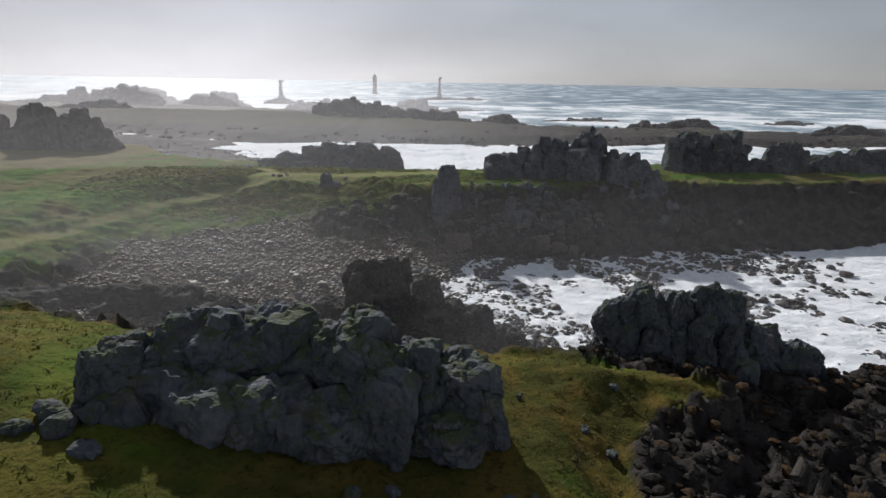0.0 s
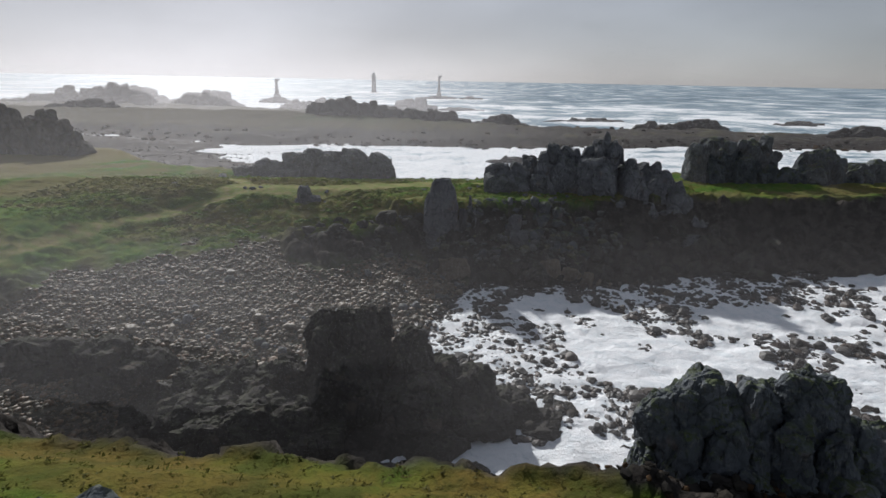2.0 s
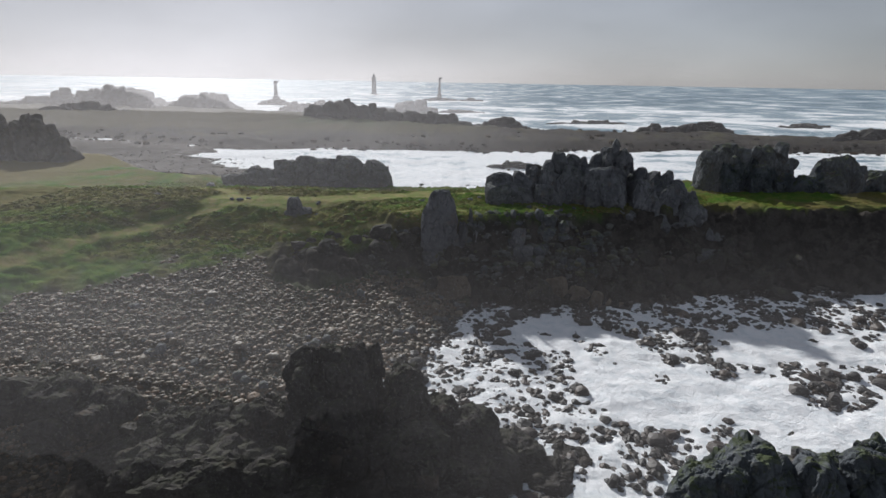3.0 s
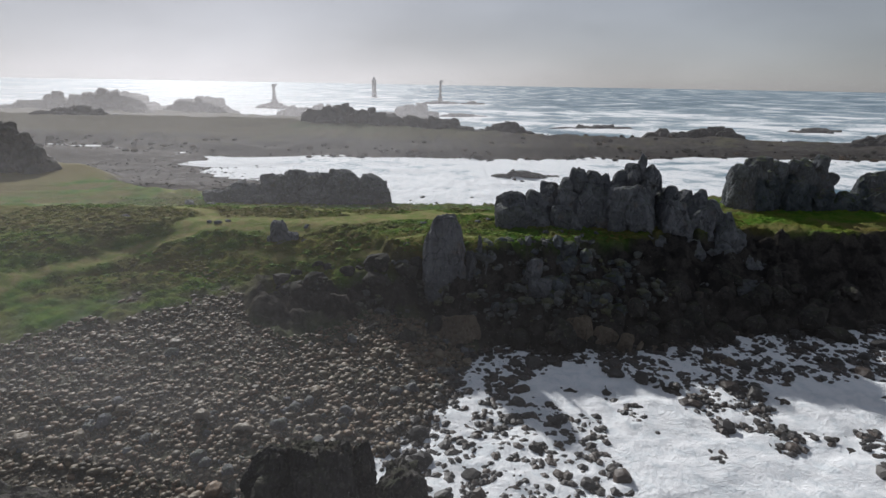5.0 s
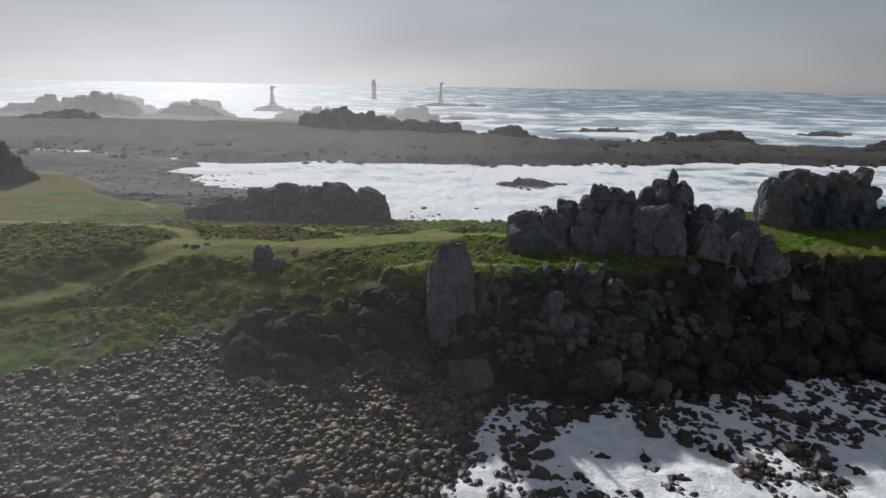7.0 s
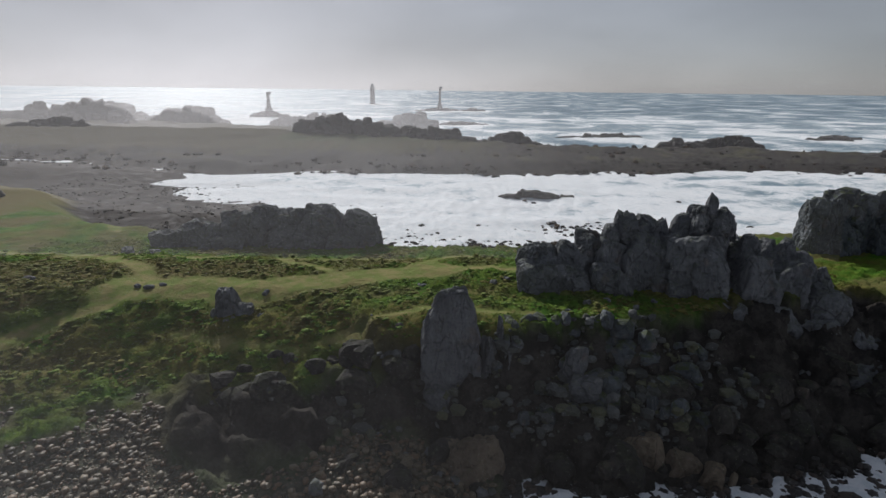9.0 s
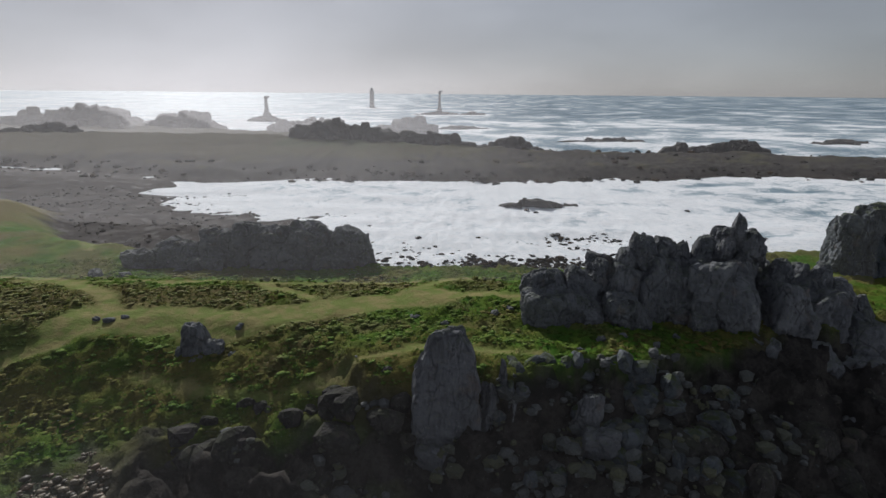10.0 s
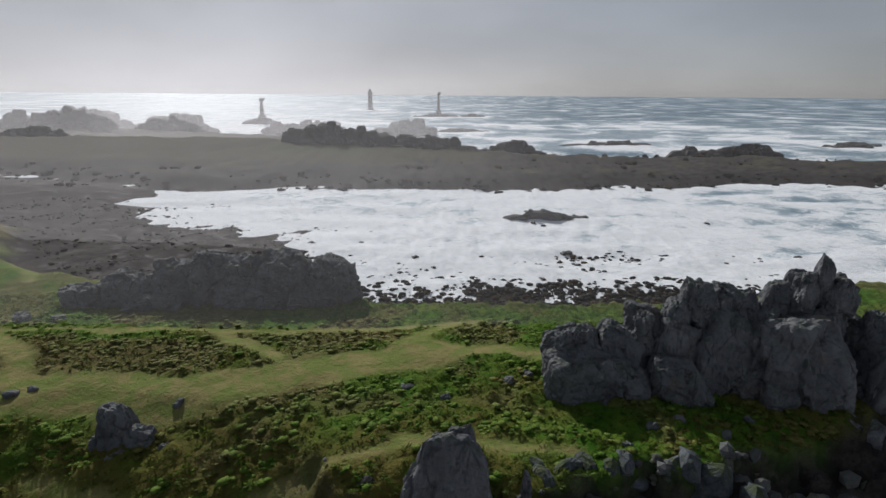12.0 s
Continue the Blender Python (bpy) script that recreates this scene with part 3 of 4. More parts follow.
# ---- sea ----
xs = spaced(-8, 52, 0.5, -4900, 4900, 1.06)
ys = spaced(54, 102, 0.5, -400, 4900, 1.022)
X, Y, faces = grid(xs, ys)
G = np.full(len(X), -4.0)
shore = (Y < 560) & (np.abs(X) < 620)
G[shore] = lay(X[shore], Y[shore])[0]
open_sea = smooth(320, 460, Y + 0.3 * X)
swell = np.sin(0.055 * (Y * 0.94 + 0.33 * X) + 2.5 * flat_noise(X, Y, 140, 3, 3)) * 0.25
crests = ridged(np.stack([X / 75 + 0.5 * Y / 75, Y / 60, X * 0 + 2], 1), 3)
swell += 0.5 * crests
chop = 0.22 * flat_noise(X, Y, 3.2, 4, 6) + 0.14 * ridged(np.stack([X / 5, Y / 3.4, X * 0], 1), 4) + 0.10 * ridged(np.stack([X / 1.5, Y / 1.2, X * 0], 1), 2) * (Y < 115)
Z = chop + open_sea * swell + 7.0 * smooth(2500, 4900, Y)
bay_crest = ridged(np.stack([X / 40 + Y / 60, Y / 17 - X / 90, X * 0 + 5], 1), 2)
bay = (Y > 125) * smooth(340, 300, Y)
Z = Z + 0.35 * bay * bay_crest
foam = np.maximum(0.9 * (Y < 125), bay * (0.67 - 0.26 * smooth(20, 130, X) + 0.28 * bay_crest * smooth(-60, 60, X) + 0.3 * flat_noise(X, Y, 12, 4, 7)))
foam = np.maximum(foam, open_sea * (0.16 + 0.35 * smooth(0.0, 0.8, flat_noise(X / 60, Y / 90, 1.0, 4, 5)) + 0.3 * smooth(0.9, 1.4, crests) + 0.2 * smooth(1000, 420, Y) + 0.12 * smooth(50, -250, X)))
for cx, cy, r in ((-28, 518, 36), (-97, 500, 34), (106, 443, 36), (265, 443, 30), (15, 563, 36), (-8, 860, 50), (36, 860, 34), (-188, 658, 46), (-142, 1150, 60), (145, 372, 40), (35, 375, 40), (-80, 480, 60)):
    foam = np.maximum(foam, 0.95 * smooth(r * 1.25, r * 0.4, np.hypot(X - cx, (Y - cy) * 0.8)))
foam = np.maximum(foam, 0.8 * smooth(-3.6, -1.2, G))
foam = np.maximum(foam, smooth(560, 400, Y) * 0.6 * smooth(160, -20, X))
sea_mesh = mesh_of("sea", np.stack([X, Y, Z], 1), faces, sea_water)
mask(sea_mesh, "foam", foam)
tagged(new("sea", sea_mesh), "rough grey-green sea with white foam", "water", kind="structure")


# ---- rock outcrops ----
def along(pts, y0, y1, foot, depth, seed, wider=1.55, front=0.6):
    """Blocks along a skyline of (x, top): each about as wide as its stretch, with broken ones before it and on it."""
    rs = np.random.RandomState(seed)
    out = []
    for k, (x, top) in enumerate(pts):
        a = pts[k - 1][0] if k else 2 * x - pts[1][0]
        b = pts[k + 1][0] if k + 1 < len(pts) else 2 * x - pts[-2][0]
        w = (b - a) / 2 * wider * rs.uniform(0.85, 1.25)
        h = top - foot
        y = y0 + (y1 - y0) * k / (len(pts) - 1)
        out.append((x, y + rs.uniform(-0.1, 0.1) * depth, foot - 1.0, top, w, depth * rs.uniform(0.7, 1.0), rs.uniform(-14, 14)))
        for _ in range(rs.randint(1, 4)):
            s = rs.uniform(0.35, 0.9)
            hh = h * rs.uniform(0.25, 0.8)
            out.append((x + rs.uniform(-0.6, 0.6) * w, y - depth * rs.uniform(0.25, front), foot - 1.2, foot + hh, w * s, depth * rs.uniform(0.35, 0.6), rs.uniform(-40, 40)))
    return out


def crest(y, depth, mass, knobs, seed):
    """Broad blocks (x, foot, top, width) side by side, and the broken knobs (x, top, width) of the skyline on them."""
    rs = np.random.RandomState(seed)
    out = [(x, y + rs.uniform(-0.08, 0.08) * depth, foot, top, w, depth * rs.uniform(0.85, 1.1), rs.uniform(-9, 9), 0.1) for x, foot, top, w in mass]
    for x, top, w in knobs:
        out.append((x, y + rs.uniform(-0.2, 0.1) * depth, top - 1.6 - 1.4 * w, top, 1.55 * w, rs.uniform(1.4, 2.0) * w, rs.uniform(-25, 25), 0.22 if w > 1.2 else 0.5))
    return out


rock_thing("rock_outcrop", crest(117.3, 6.0, [(10.6, 6, 14.4, 5), (14.4, 6, 14.8, 5), (18.2, 6, 16.4, 4.8), (21.8, 6, 17.4, 5), (25.4, 6, 17.0, 4.8), (29.4, 6, 18.4, 6), (33.4, 4, 15.8, 5), (37.2, 3, 15.0, 5), (41.2, 2, 13.6, 4.8), (45.2, 1, 10.4, 5.2)], [
    (9.7, 15.4, 2.0), (11.9, 15.3, 1.6), (14.2, 15.6, 2.0), (16.6, 16.8, 1.8), (18.6, 17.5, 1.4), (20.2, 18.9, 1.8), (22.3, 18.4, 2.0), (24.6, 18.1, 1.2), (26.8, 18.6, 1.5), (28.3, 19.7, 1.7), (29.35, 21.1, 1.0),
    (30.7, 19.6, 1.6), (32.1, 18.6, 1.4), (34.2, 16.6, 1.5), (36.4, 15.8, 1.7), (38.6, 16.0, 1.7), (40.6, 14.6, 1.6), (43.2, 12.6, 2.0)], 71) + [
    (10.5, 114.3, 8, 14.0, 5.2, 4.2, 8), (14.3, 115.0, 8, 13.4, 3.8, 3.8, -14), (17.9, 114.2, 8, 14.0, 4.4, 4.2, 6), (21.2, 115.2, 8, 15.8, 4.0, 3.8, -5), (23.7, 114.8, 8, 13.0, 3.0, 3.2, 16), (28.0, 114.2, 6.5, 17.0, 6.8, 4.8, -4), (25.6, 113.2, 7, 12.2, 3.8, 3.0, 20),
    (33.3, 114.2, 3, 15.2, 5.2, 4.6, 8), (37.1, 114.0, 2, 14.2, 5.2, 4.6, -8), (41.2, 113.8, 1, 12.0, 5.4, 4.8, 5), (30.9, 111.8, 4, 10.6, 4.4, 3.6, 24), (35.2, 111.2, 1, 9.8, 5.2, 3.8, -12), (39.8, 110.8, 0, 8.8, 5.6, 4.2, 10), (45.2, 112, 0, 8.4, 5.4, 5.2, -6),
    (19.6, 112.8, 8, 10.6, 3.0, 2.2, 30), (13.0, 113.0, 8.5, 11.0, 2.6, 2.0, -20), (49.4, 113.5, -1, 7.0, 6.2, 5.2, 12), (33.2, 108.6, 0, 7.0, 4.6, 3.6, 30), (37.8, 107.6, -1, 6.0, 5.2, 4.0, -16), (43.2, 108.2, -1, 5.4, 5.6, 4.2, 8)], granite, "jagged grey granite outcrop rising from the turf", level=5, seed=1, swell=1.14, taper=0.15)
rock_thing("rock_outcrop", [
    (52.6, 134, 6.5, 17.4, 3.2, 4.6, 0), (55.8, 135, 6.5, 19, 4.8, 5.2, 6), (60, 135.4, 6.5, 18.4, 5.2, 5.2, -4), (64.4, 135.6, 6.5, 18.6, 4.8, 5.2, 8), (67.4, 136, 6.5, 18.9, 3.8, 4.6, -8), (70, 136, 6.5, 16, 3.6, 4.2, 10),
    (57.5, 132.8, 6.5, 15, 4.8, 3.2, 12), (63, 133, 6.5, 15.4, 5.2, 3.2, -12), (68, 133.6, 8, 13, 4.2, 3.2, 20)], mossy_granite, "broad grey granite block with upright joints on turf", level=5, seed=2, crown=1)
rock_thing("rock_outcrop", along([(73.5, 13), (77.4, 16.8), (79.4, 15.4), (81.2, 17.0), (84.5, 13), (89, 13.9), (95, 14.8), (98.5, 15.6), (103, 15.2), (110, 14)], 135, 138, 8.0, 5, 6), mossy_granite, "row of grey granite pinnacles on the headland", "rock", level=4, seed=3)
rock_thing("standing_rock", [(0.9, 102.5, 0.0, 14.9, 6.8, 5.0, 4, 0.3), (0.9, 101.8, -0.5, 6.6, 7.8, 5.4, 0, 0.2), (5.15, 103.2, 5.5, 12.1, 1.2, 1.1, 10, 0.5), (4.0, 102.8, 3, 10.2, 2.8, 2.8, 5, 0.3), (6.1, 102.4, 4, 9.8, 1.7, 1.8, 30, 0.3)], granite, "tall pointed granite rock at the cliff edge", "rock", level=5, seed=48, swell=1.0, taper=0.2, tip=1, lead=37)
rock_thing("rock_outcrop", [
    (-41.6, 137.2, 7.5, 10.8, 5.6, 4.6, -10), (-36.5, 137.8, 7.5, 12.2, 7, 4.8, 4), (-30.5, 138.4, 7.5, 13.8, 7, 5, -3), (-24.5, 139, 7.5, 14.0, 7.4, 5, 5), (-18.6, 139.6, 7.4, 14.6, 6.6, 5, -4), (-14, 140, 7.2, 13.6, 5.4, 4.8, 6),
    (-11.7, 140, 7, 12.8, 3.8, 4.6, 15), (-33, 135.6, 7.6, 10.6, 6.4, 3.2, 8), (-22, 136.8, 7.6, 11.0, 7.4, 3.2, -6), (-15, 137.4, 7.4, 10.4, 5.2, 3.2, 10), (-27.5, 139.2, 11, 14.6, 4, 3.6, 12)], granite, "long low ridge of dark lichened rock on turf", level=5, seed=5, taper=0.15)
rock_thing("sea_stack", crest(63.4, 5.2, [(-25, -1, 1.6, 6), (-20, -1, 3.5, 7), (-14.6, -1, 4.6, 6), (-9.2, -1, 9.0, 3.4), (-5.6, -1, 9.2, 4.8), (-2.0, -1, 7.6, 4.4), (1.0, -1, 5.0, 4.4), (3.8, -1, 4.4, 5), (7.2, -1, 2.2, 5), (11.2, -1, 0.6, 5)], [
    (-22, 3.2, 2.4), (-17.6, 4.0, 2.4), (-12.8, 5.6, 2.6), (-9.4, 10.0, 2.0), (-6.8, 10.1, 1.6), (-5.3, 10.4, 1.7), (-3.9, 10.2, 1.1), (-1.8, 8.3, 2.0), (-0.4, 7.3, 1.3), (4.4, 5.0, 2.2)], 73) + [
    (-24, 60.4, -1, 2.4, 6.0, 5.0, 14), (-19.4, 59.6, -1, 3.4, 7.4, 6.0, 6), (-13, 58.6, -1, 4.2, 8.4, 6.4, -8), (-9, 56.4, -1, 2.6, 6.0, 4.0, 10), (-6.6, 60.4, -1, 7.2, 7.0, 5.0, 4), (-1.2, 60.0, -1, 5.2, 6.2, 5.6, -6), (4.4, 60.2, -1, 2.9, 6.2, 5.0, 12), (9.6, 60.6, -1.2, 1.2, 5.0, 4.2, -10), (1.6, 57.2, -1, 1.8, 5.2, 3.8, 20), (-16.4, 57.0, -1, 3.6, 7.2, 4.2, -5)],
    dark_stone, "black jagged rock ridge standing in the cove", level=5, seed=6, swell=1.14, taper=0.2)
rock_thing("rock_ledge", along([(-48, 6.0), (-43, 6.6), (-38.5, 6.0), (-34, 6.6), (-30, 6.2), (-26.5, 5.2)], 62, 64, 3.0, 5, 74), dark_stone, "low dark rock ledge crossing the upper beach", "rock", level=4, seed=74)
rock_thing("rock_outcrop", crest(47.0, 3.8, [(15.0, 4, 12.0, 3.4), (18.4, 4, 12.2, 4.2), (21.8, 4, 12.9, 4), (23.8, 4, 12.2, 2.6), (26.4, 4, 9.9, 3.6), (29.4, 4, 8.9, 4)], [
    (13.9, 12.4, 1.4), (15.0, 12.7, 1.4), (16.7, 13.7, 1.9), (18.1, 12.8, 1.2), (19.3, 13.3, 1.6), (20.6, 13.0, 1.2), (21.6, 13.9, 1.6), (22.9, 13.6, 1.5), (24.0, 13.0, 1.4), (25.8, 10.6, 1.6), (27.8, 10.2, 1.7), (29.8, 9.3, 1.7), (31.4, 8.0, 1.7)], 75) + [
    (14.6, 45.4, 4, 11.0, 2.6, 2.8, 12), (17.2, 45.0, 4, 11.4, 2.8, 2.8, -10), (19.4, 45.2, 4, 11.0, 2.6, 2.8, 18), (21.4, 45.0, 4, 12.0, 2.4, 2.6, -6), (23.4, 45.2, 4, 11.2, 2.6, 2.8, 8), (13.0, 46.0, 4, 9.0, 2.0, 2.2, -16), (15.6, 44.0, 4, 9.0, 2.6, 2.4, 24), (18.2, 43.8, 4, 9.4, 2.8, 2.4, -14),
    (20.8, 43.8, 4, 9.6, 2.8, 2.4, 10), (23.6, 43.9, 4, 9.0, 2.8, 2.4, -20), (26.2, 45.0, 4, 8.6, 2.8, 2.8, 6), (29.0, 45.6, 4, 8.0, 2.8, 2.8, -8), (12.2, 44.8, 4, 8.0, 1.8, 1.8, 20)], mossy_granite, "blocky mossy granite rock above the foaming cove", level=5, seed=7, swell=1.1, taper=0.15)
rock_thing("rock_outcrop", [
    (-14.6, 27.1, 15.4, 17.9, 2.9, 2.8, 15), (-14.3, 26.7, 12.6, 16.2, 4.2, 3.8, -10), (-12.7, 27.2, 12.6, 16.9, 3.8, 3.4, 25), (-11.8, 29.3, 12.6, 18.2, 4.6, 4.2, 8), (-10.5, 26.4, 12.6, 16.5, 4.8, 3.6, -14), (-8.4, 29.5, 12.6, 18.3, 5.4, 4.2, 4), (-7.4, 26.3, 12.4, 16.2, 4.8, 3.4, 12), (-5, 29.6, 12.6, 17.9, 4.8, 4.2, -6),
    (-4.8, 26.1, 12.2, 15.6, 3.8, 3, 20), (-3.4, 29.3, 12.6, 18.4, 3.8, 4, 6), (-2.5, 27.2, 12, 16.6, 3.4, 3.2, -12), (-1.2, 29.3, 12, 17, 3.4, 3.6, 10), (0.9, 29.5, 11.6, 15.9, 3.8, 3.2, -8), (2.3, 28.9, 11, 14.6, 3, 2.8, 16), (0.6, 27.3, 11.4, 14.2, 3.6, 2.6, -20)], mossy_granite, "massive lichened granite outcrop on the grass", level=5, seed=8, swell=1.14, taper=0.2, crown=1)
rock_thing("rock_outcrop", crest(178, 7.0, [(-143, 5, 15.5, 9), (-136, 5, 12.6, 6), (-131, 5, 14.0, 6), (-125.6, 5, 17.6, 7), (-120.4, 5, 15.0, 6), (-114, 5, 15.6, 7), (-108.4, 5, 14.4, 6), (-104, 5, 10.8, 5)], [
    (-138, 17.2, 3.0), (-130, 16.6, 2.2), (-127.2, 19.8, 2.6), (-124.4, 20.7, 2.4), (-122, 19.6, 2.2), (-119.6, 17.2, 2.0), (-115.4, 17.6, 2.0), (-112.6, 19.3, 2.8), (-109.4, 18.2, 1.6), (-107, 16.8, 2.2), (-104.2, 13.4, 2.4)], 79), far_stone, "group of dark pointed rocks on a heath hill", "rock", level=4, seed=9)
rock_thing("rock", [(-22.3, 109.6, 6.8, 12.0, 2.6, 2.4, 20), (-20.7, 109.3, 7.4, 10.4, 2.2, 1.9, -10), (-23.5, 109.0, 7.2, 9.9, 1.6, 1.7, 40), (-18.6, 108.8, 7.4, 9.6, 1.8, 1.5, 15), (-21.4, 108.2, 7.0, 9.4, 2.4, 1.6, 60)], granite, "small cluster of grey boulders beside the path", "rock", level=4, seed=10)

for n, (pts, ya, yb, foot, deep) in enumerate([
    ([(-345, 9), (-327, 10.5), (-313, 13), (-301, 17.5), (-291, 13.4), (-282, 17.5), (-271, 20), (-260, 21.2), (-246, 19), (-232, 12.5), (-221, 8)], 470, 478, 2, 18),
    ([(-211, 10.5), (-201, 15.8), (-189, 16.6), (-178, 17), (-170, 11), (-164, 7.5)], 470, 474, 2, 14),
    ([(-232, 7), (-223, 11.8), (-214, 7.5)], 440, 442, 3, 8),
    ([(-262, 9), (-250, 11), (-240, 12.4), (-230, 10), (-218, 7.5)], 404, 408, 3, 9),
    ([(-137, 5.5), (-130.5, 9.6), (-124, 8.6), (-119, 5)], 515, 517, -1, 9),
    ([(-80, 13.8), (-71, 16.2), (-63, 16.9), (-56, 15.6), (-48, 14.6), (-40, 13.2), (-31, 12.4), (-23, 11.2), (-16, 10.4), (-6, 10.6), (3, 10.2), (10, 6)], 376, 372, 2, 10),
    ([(-48, 6.5), (-36, 11.2), (-29, 12.6), (-21, 13.4), (-13, 7)], 515, 518, -1, 12),
    ([(-115, 9), (-106, 11), (-97, 11.2), (-87, 11), (-81, 7)], 515, 515, -1, 12),
    ([(22, 4.4), (27, 6.4), (32, 8.0), (38, 9.2), (44, 6.4), (49, 3)], 372, 370, 0.5, 8),
    ([(122, 4.4), (128, 6.5), (135, 4.4), (142, 5.5), (149, 7), (157, 8.4), (164, 8), (168, 5)], 370, 366, 1, 9),
    ([(208, 4), (222, 7), (231, 9), (245, 7), (262, 6)], 330, 326, 1, 10),
    ([(20, 1.6), (26, 2.8), (31, 2.0), (36, 1.0)], 220, 222, -0.8, 4),
    ([(86, 1.6), (100, 2.4), (114, 3.4), (126, 2.0)], 440, 446, -2, 9),
    ([(252, 2), (266, 4.2), (278, 2.2)], 440, 446, -2, 10),
    ([(0, 2.4), (14, 3.4), (30, 2.0)], 560, 566, -2, 10),
]):
    label = "far dark rocks on the low headland" if foot >= 1 else "low dark rock islet in the foam"
    rock_thing("rock_outcrop" if foot >= 1 else "islet", along(pts, ya, yb, foot, deep, 20 + n), far_stone, label, "rock", level=3, seed=20 + n, taper=0.4, crown=1)


# ---- lighthouse and pylons ----
def ring_wall(bm, levels, sides, centre=(0, 0), turn=0.0):
    """A closed body from (z, radius) levels."""
    rings = [[bm.verts.new((centre[0] + r * math.cos(2 * math.pi * (k + turn) / sides), centre[1] + r * math.sin(2 * math.pi * (k + turn) / sides), z)) for k in range(sides)] for z, r in levels]
    for a, b in zip(rings, rings[1:]):
        for k in range(sides):
            bm.faces.new((a[k], a[(k + 1) % sides], b[(k + 1) % sides], b[k]))
    bm.faces.new(rings[0][::-1])
    bm.faces.new(rings[-1])
    return bm


def shape(levels, sides=8, centre=(0, 0), turn=0.5):
    return ring_wall(bmesh.new(), levels, sides, centre, turn)


def box(size, at, taper=1.0):
    bm = bmesh.new()
    bmesh.ops.create_cube(bm, size=1)
    for v in bm.verts:
        k = taper if v.co.z > 0 else 1
        v.co = Vector((v.co.x * size[0] * k + at[0], v.co.y * size[1] * k + at[1], v.co.z * size[2] + at[2]))
    return bm


light = tagged(new("lighthouse"), "grey octagonal stone lighthouse on a rock in the sea", "lighthouse")
light.location = (-142, 1150, -1)
part("tower", shape([(0, 5.8), (4, 5.2), (5, 4.7), (30, 4.2), (31, 4.5)]), tower_stone, light)
part("gallery", shape([(31, 4.7), (32, 5.0), (33.4, 5.0), (33.6, 4.5)]), tower_stone, light)
lantern = part("lantern", shape([(33.6, 2.4), (37, 2.4)], 12), lantern_paint, light, "dark lantern room")
part("lantern_roof", shape([(37, 2.8), (38.4, 1.2), (39.2, 0.2)], 12), lantern_paint, lantern)
for z in (9, 17, 25):
    part("window", box((1.2, 0.4, 2.2), (0, -4.4 + (z - 9) * 0.02, z)), lantern_paint, light)
part("rock_base", shape([(-3, 17), (0.5, 13), (2.0, 9)], 11), far_stone, light)


def pylon(x, y, height, foot):
    p = tagged(new("pylon"), "old concrete cable pylon with a bracket head on a rock", "pylon", "pylons")
    p.location = (x, y, foot)
    part("base", shape([(-6, 6.0), (0, 4.6), (height * 0.2, 3.6), (height * 0.22, 2.6)], 6), tower_stone, p)
    part("shaft", shape([(height * 0.2, 2.4), (height * 0.86, 1.5)], 6), tower_stone, p)
    part("head", box((4.0, 3.6, height * 0.08), (0.4, 0, height * 0.9)), tower_stone, p)
    part("bracket", box((5.2, 2.2, height * 0.05), (1.6, 0, height * 0.965)), tower_stone, p)
    return p


pylon(-9.8, 860, 30, 3.2)
pylon(-188, 658, 21, 5.0)
rock_thing("islet", along([(-28, 3.6), (-16, 6), (-4, 5), (10, 3.4)], 858, 862, -2, 14, 61), far_stone, "low dark rock islet under a pylon", "rock", level=3, seed=61)
rock_thing("islet", along([(26, 3), (36, 5.5), (46, 3)], 858, 862, -2, 12, 62), far_stone, "low dark rock islet in the surf", "rock", level=3, seed=62)
rock_thing("islet", along([(-198, 5), (-188, 7), (-178, 4)], 655, 660, -2, 12, 63), far_stone, "low dark rock islet under a pylon", "rock", level=3, seed=63)

# ---- post ----
post = tagged(new("trail_post"), "thin weathered wooden post beside the trodden grass", "post")
post.location = (7.3, 28.3, ground_at(7.3, 28.3)[0] - 0.2)
part("shaft", shape([(0, 0.05), (1.45, 0.045), (1.5, 0.02)], 7), old_wood, post)


# ---- loose stones ----
def strew(count, x0, x1, y0, y1, keep, seed):
    rs = np.random.RandomState(seed)
    x, y = rs.uniform(x0, x1, count), rs.uniform(y0, y1, count)
    z, m = lay(x, y)
    ok = keep(x, y, z, m)
    return x[ok], y[ok], z[ok]


def stone_field(name, label, x, y, z, sizes, material, level, seed, squash=0.7, sink=0.15, blunt=5.0, rough=0.8):
    """Uncountable stones, in one mesh. Sharp-edged ones are shaded flat."""
    V, F = lumps(np.stack([x, y, z + sizes * squash * (0.5 - sink)], 1), sizes, level, seed, squash, 24, blunt, rough)
    return tagged(new(name, mesh_of(name, V, F, material, blunt < 8)), label, "stones", kind="stuff")


x, y, z = strew(40000, -54, 7, 51, 99, lambda x, y, z, m: (m["beach"] > 0.5) & (z > 0.15), 1)
rs = np.random.RandomState(2)
size = 0.15 + 0.5 * rs.rand(len(x)) ** 4 + 0.2 * smooth(-22, 2, x) * rs.rand(len(x))
stone_field("cobbles", "rounded grey and brown sea cobbles on the beach", x, y, z, size, cobble_stone, 1, 3, 0.6, 0.15, 7.0, 1.8)

def awash(x, y):
    """How thickly rocks stand in the foam of the cove."""
    return flat_noise(x, y, 6, 4, 4) + 1.1 * smooth(24, 6, x + 0.4 * np.abs(y - 78)) + 1.2 * smooth(84, 93, y - 0.1 * np.clip(x - 30, 0, 40)) * smooth(10, 26, x)


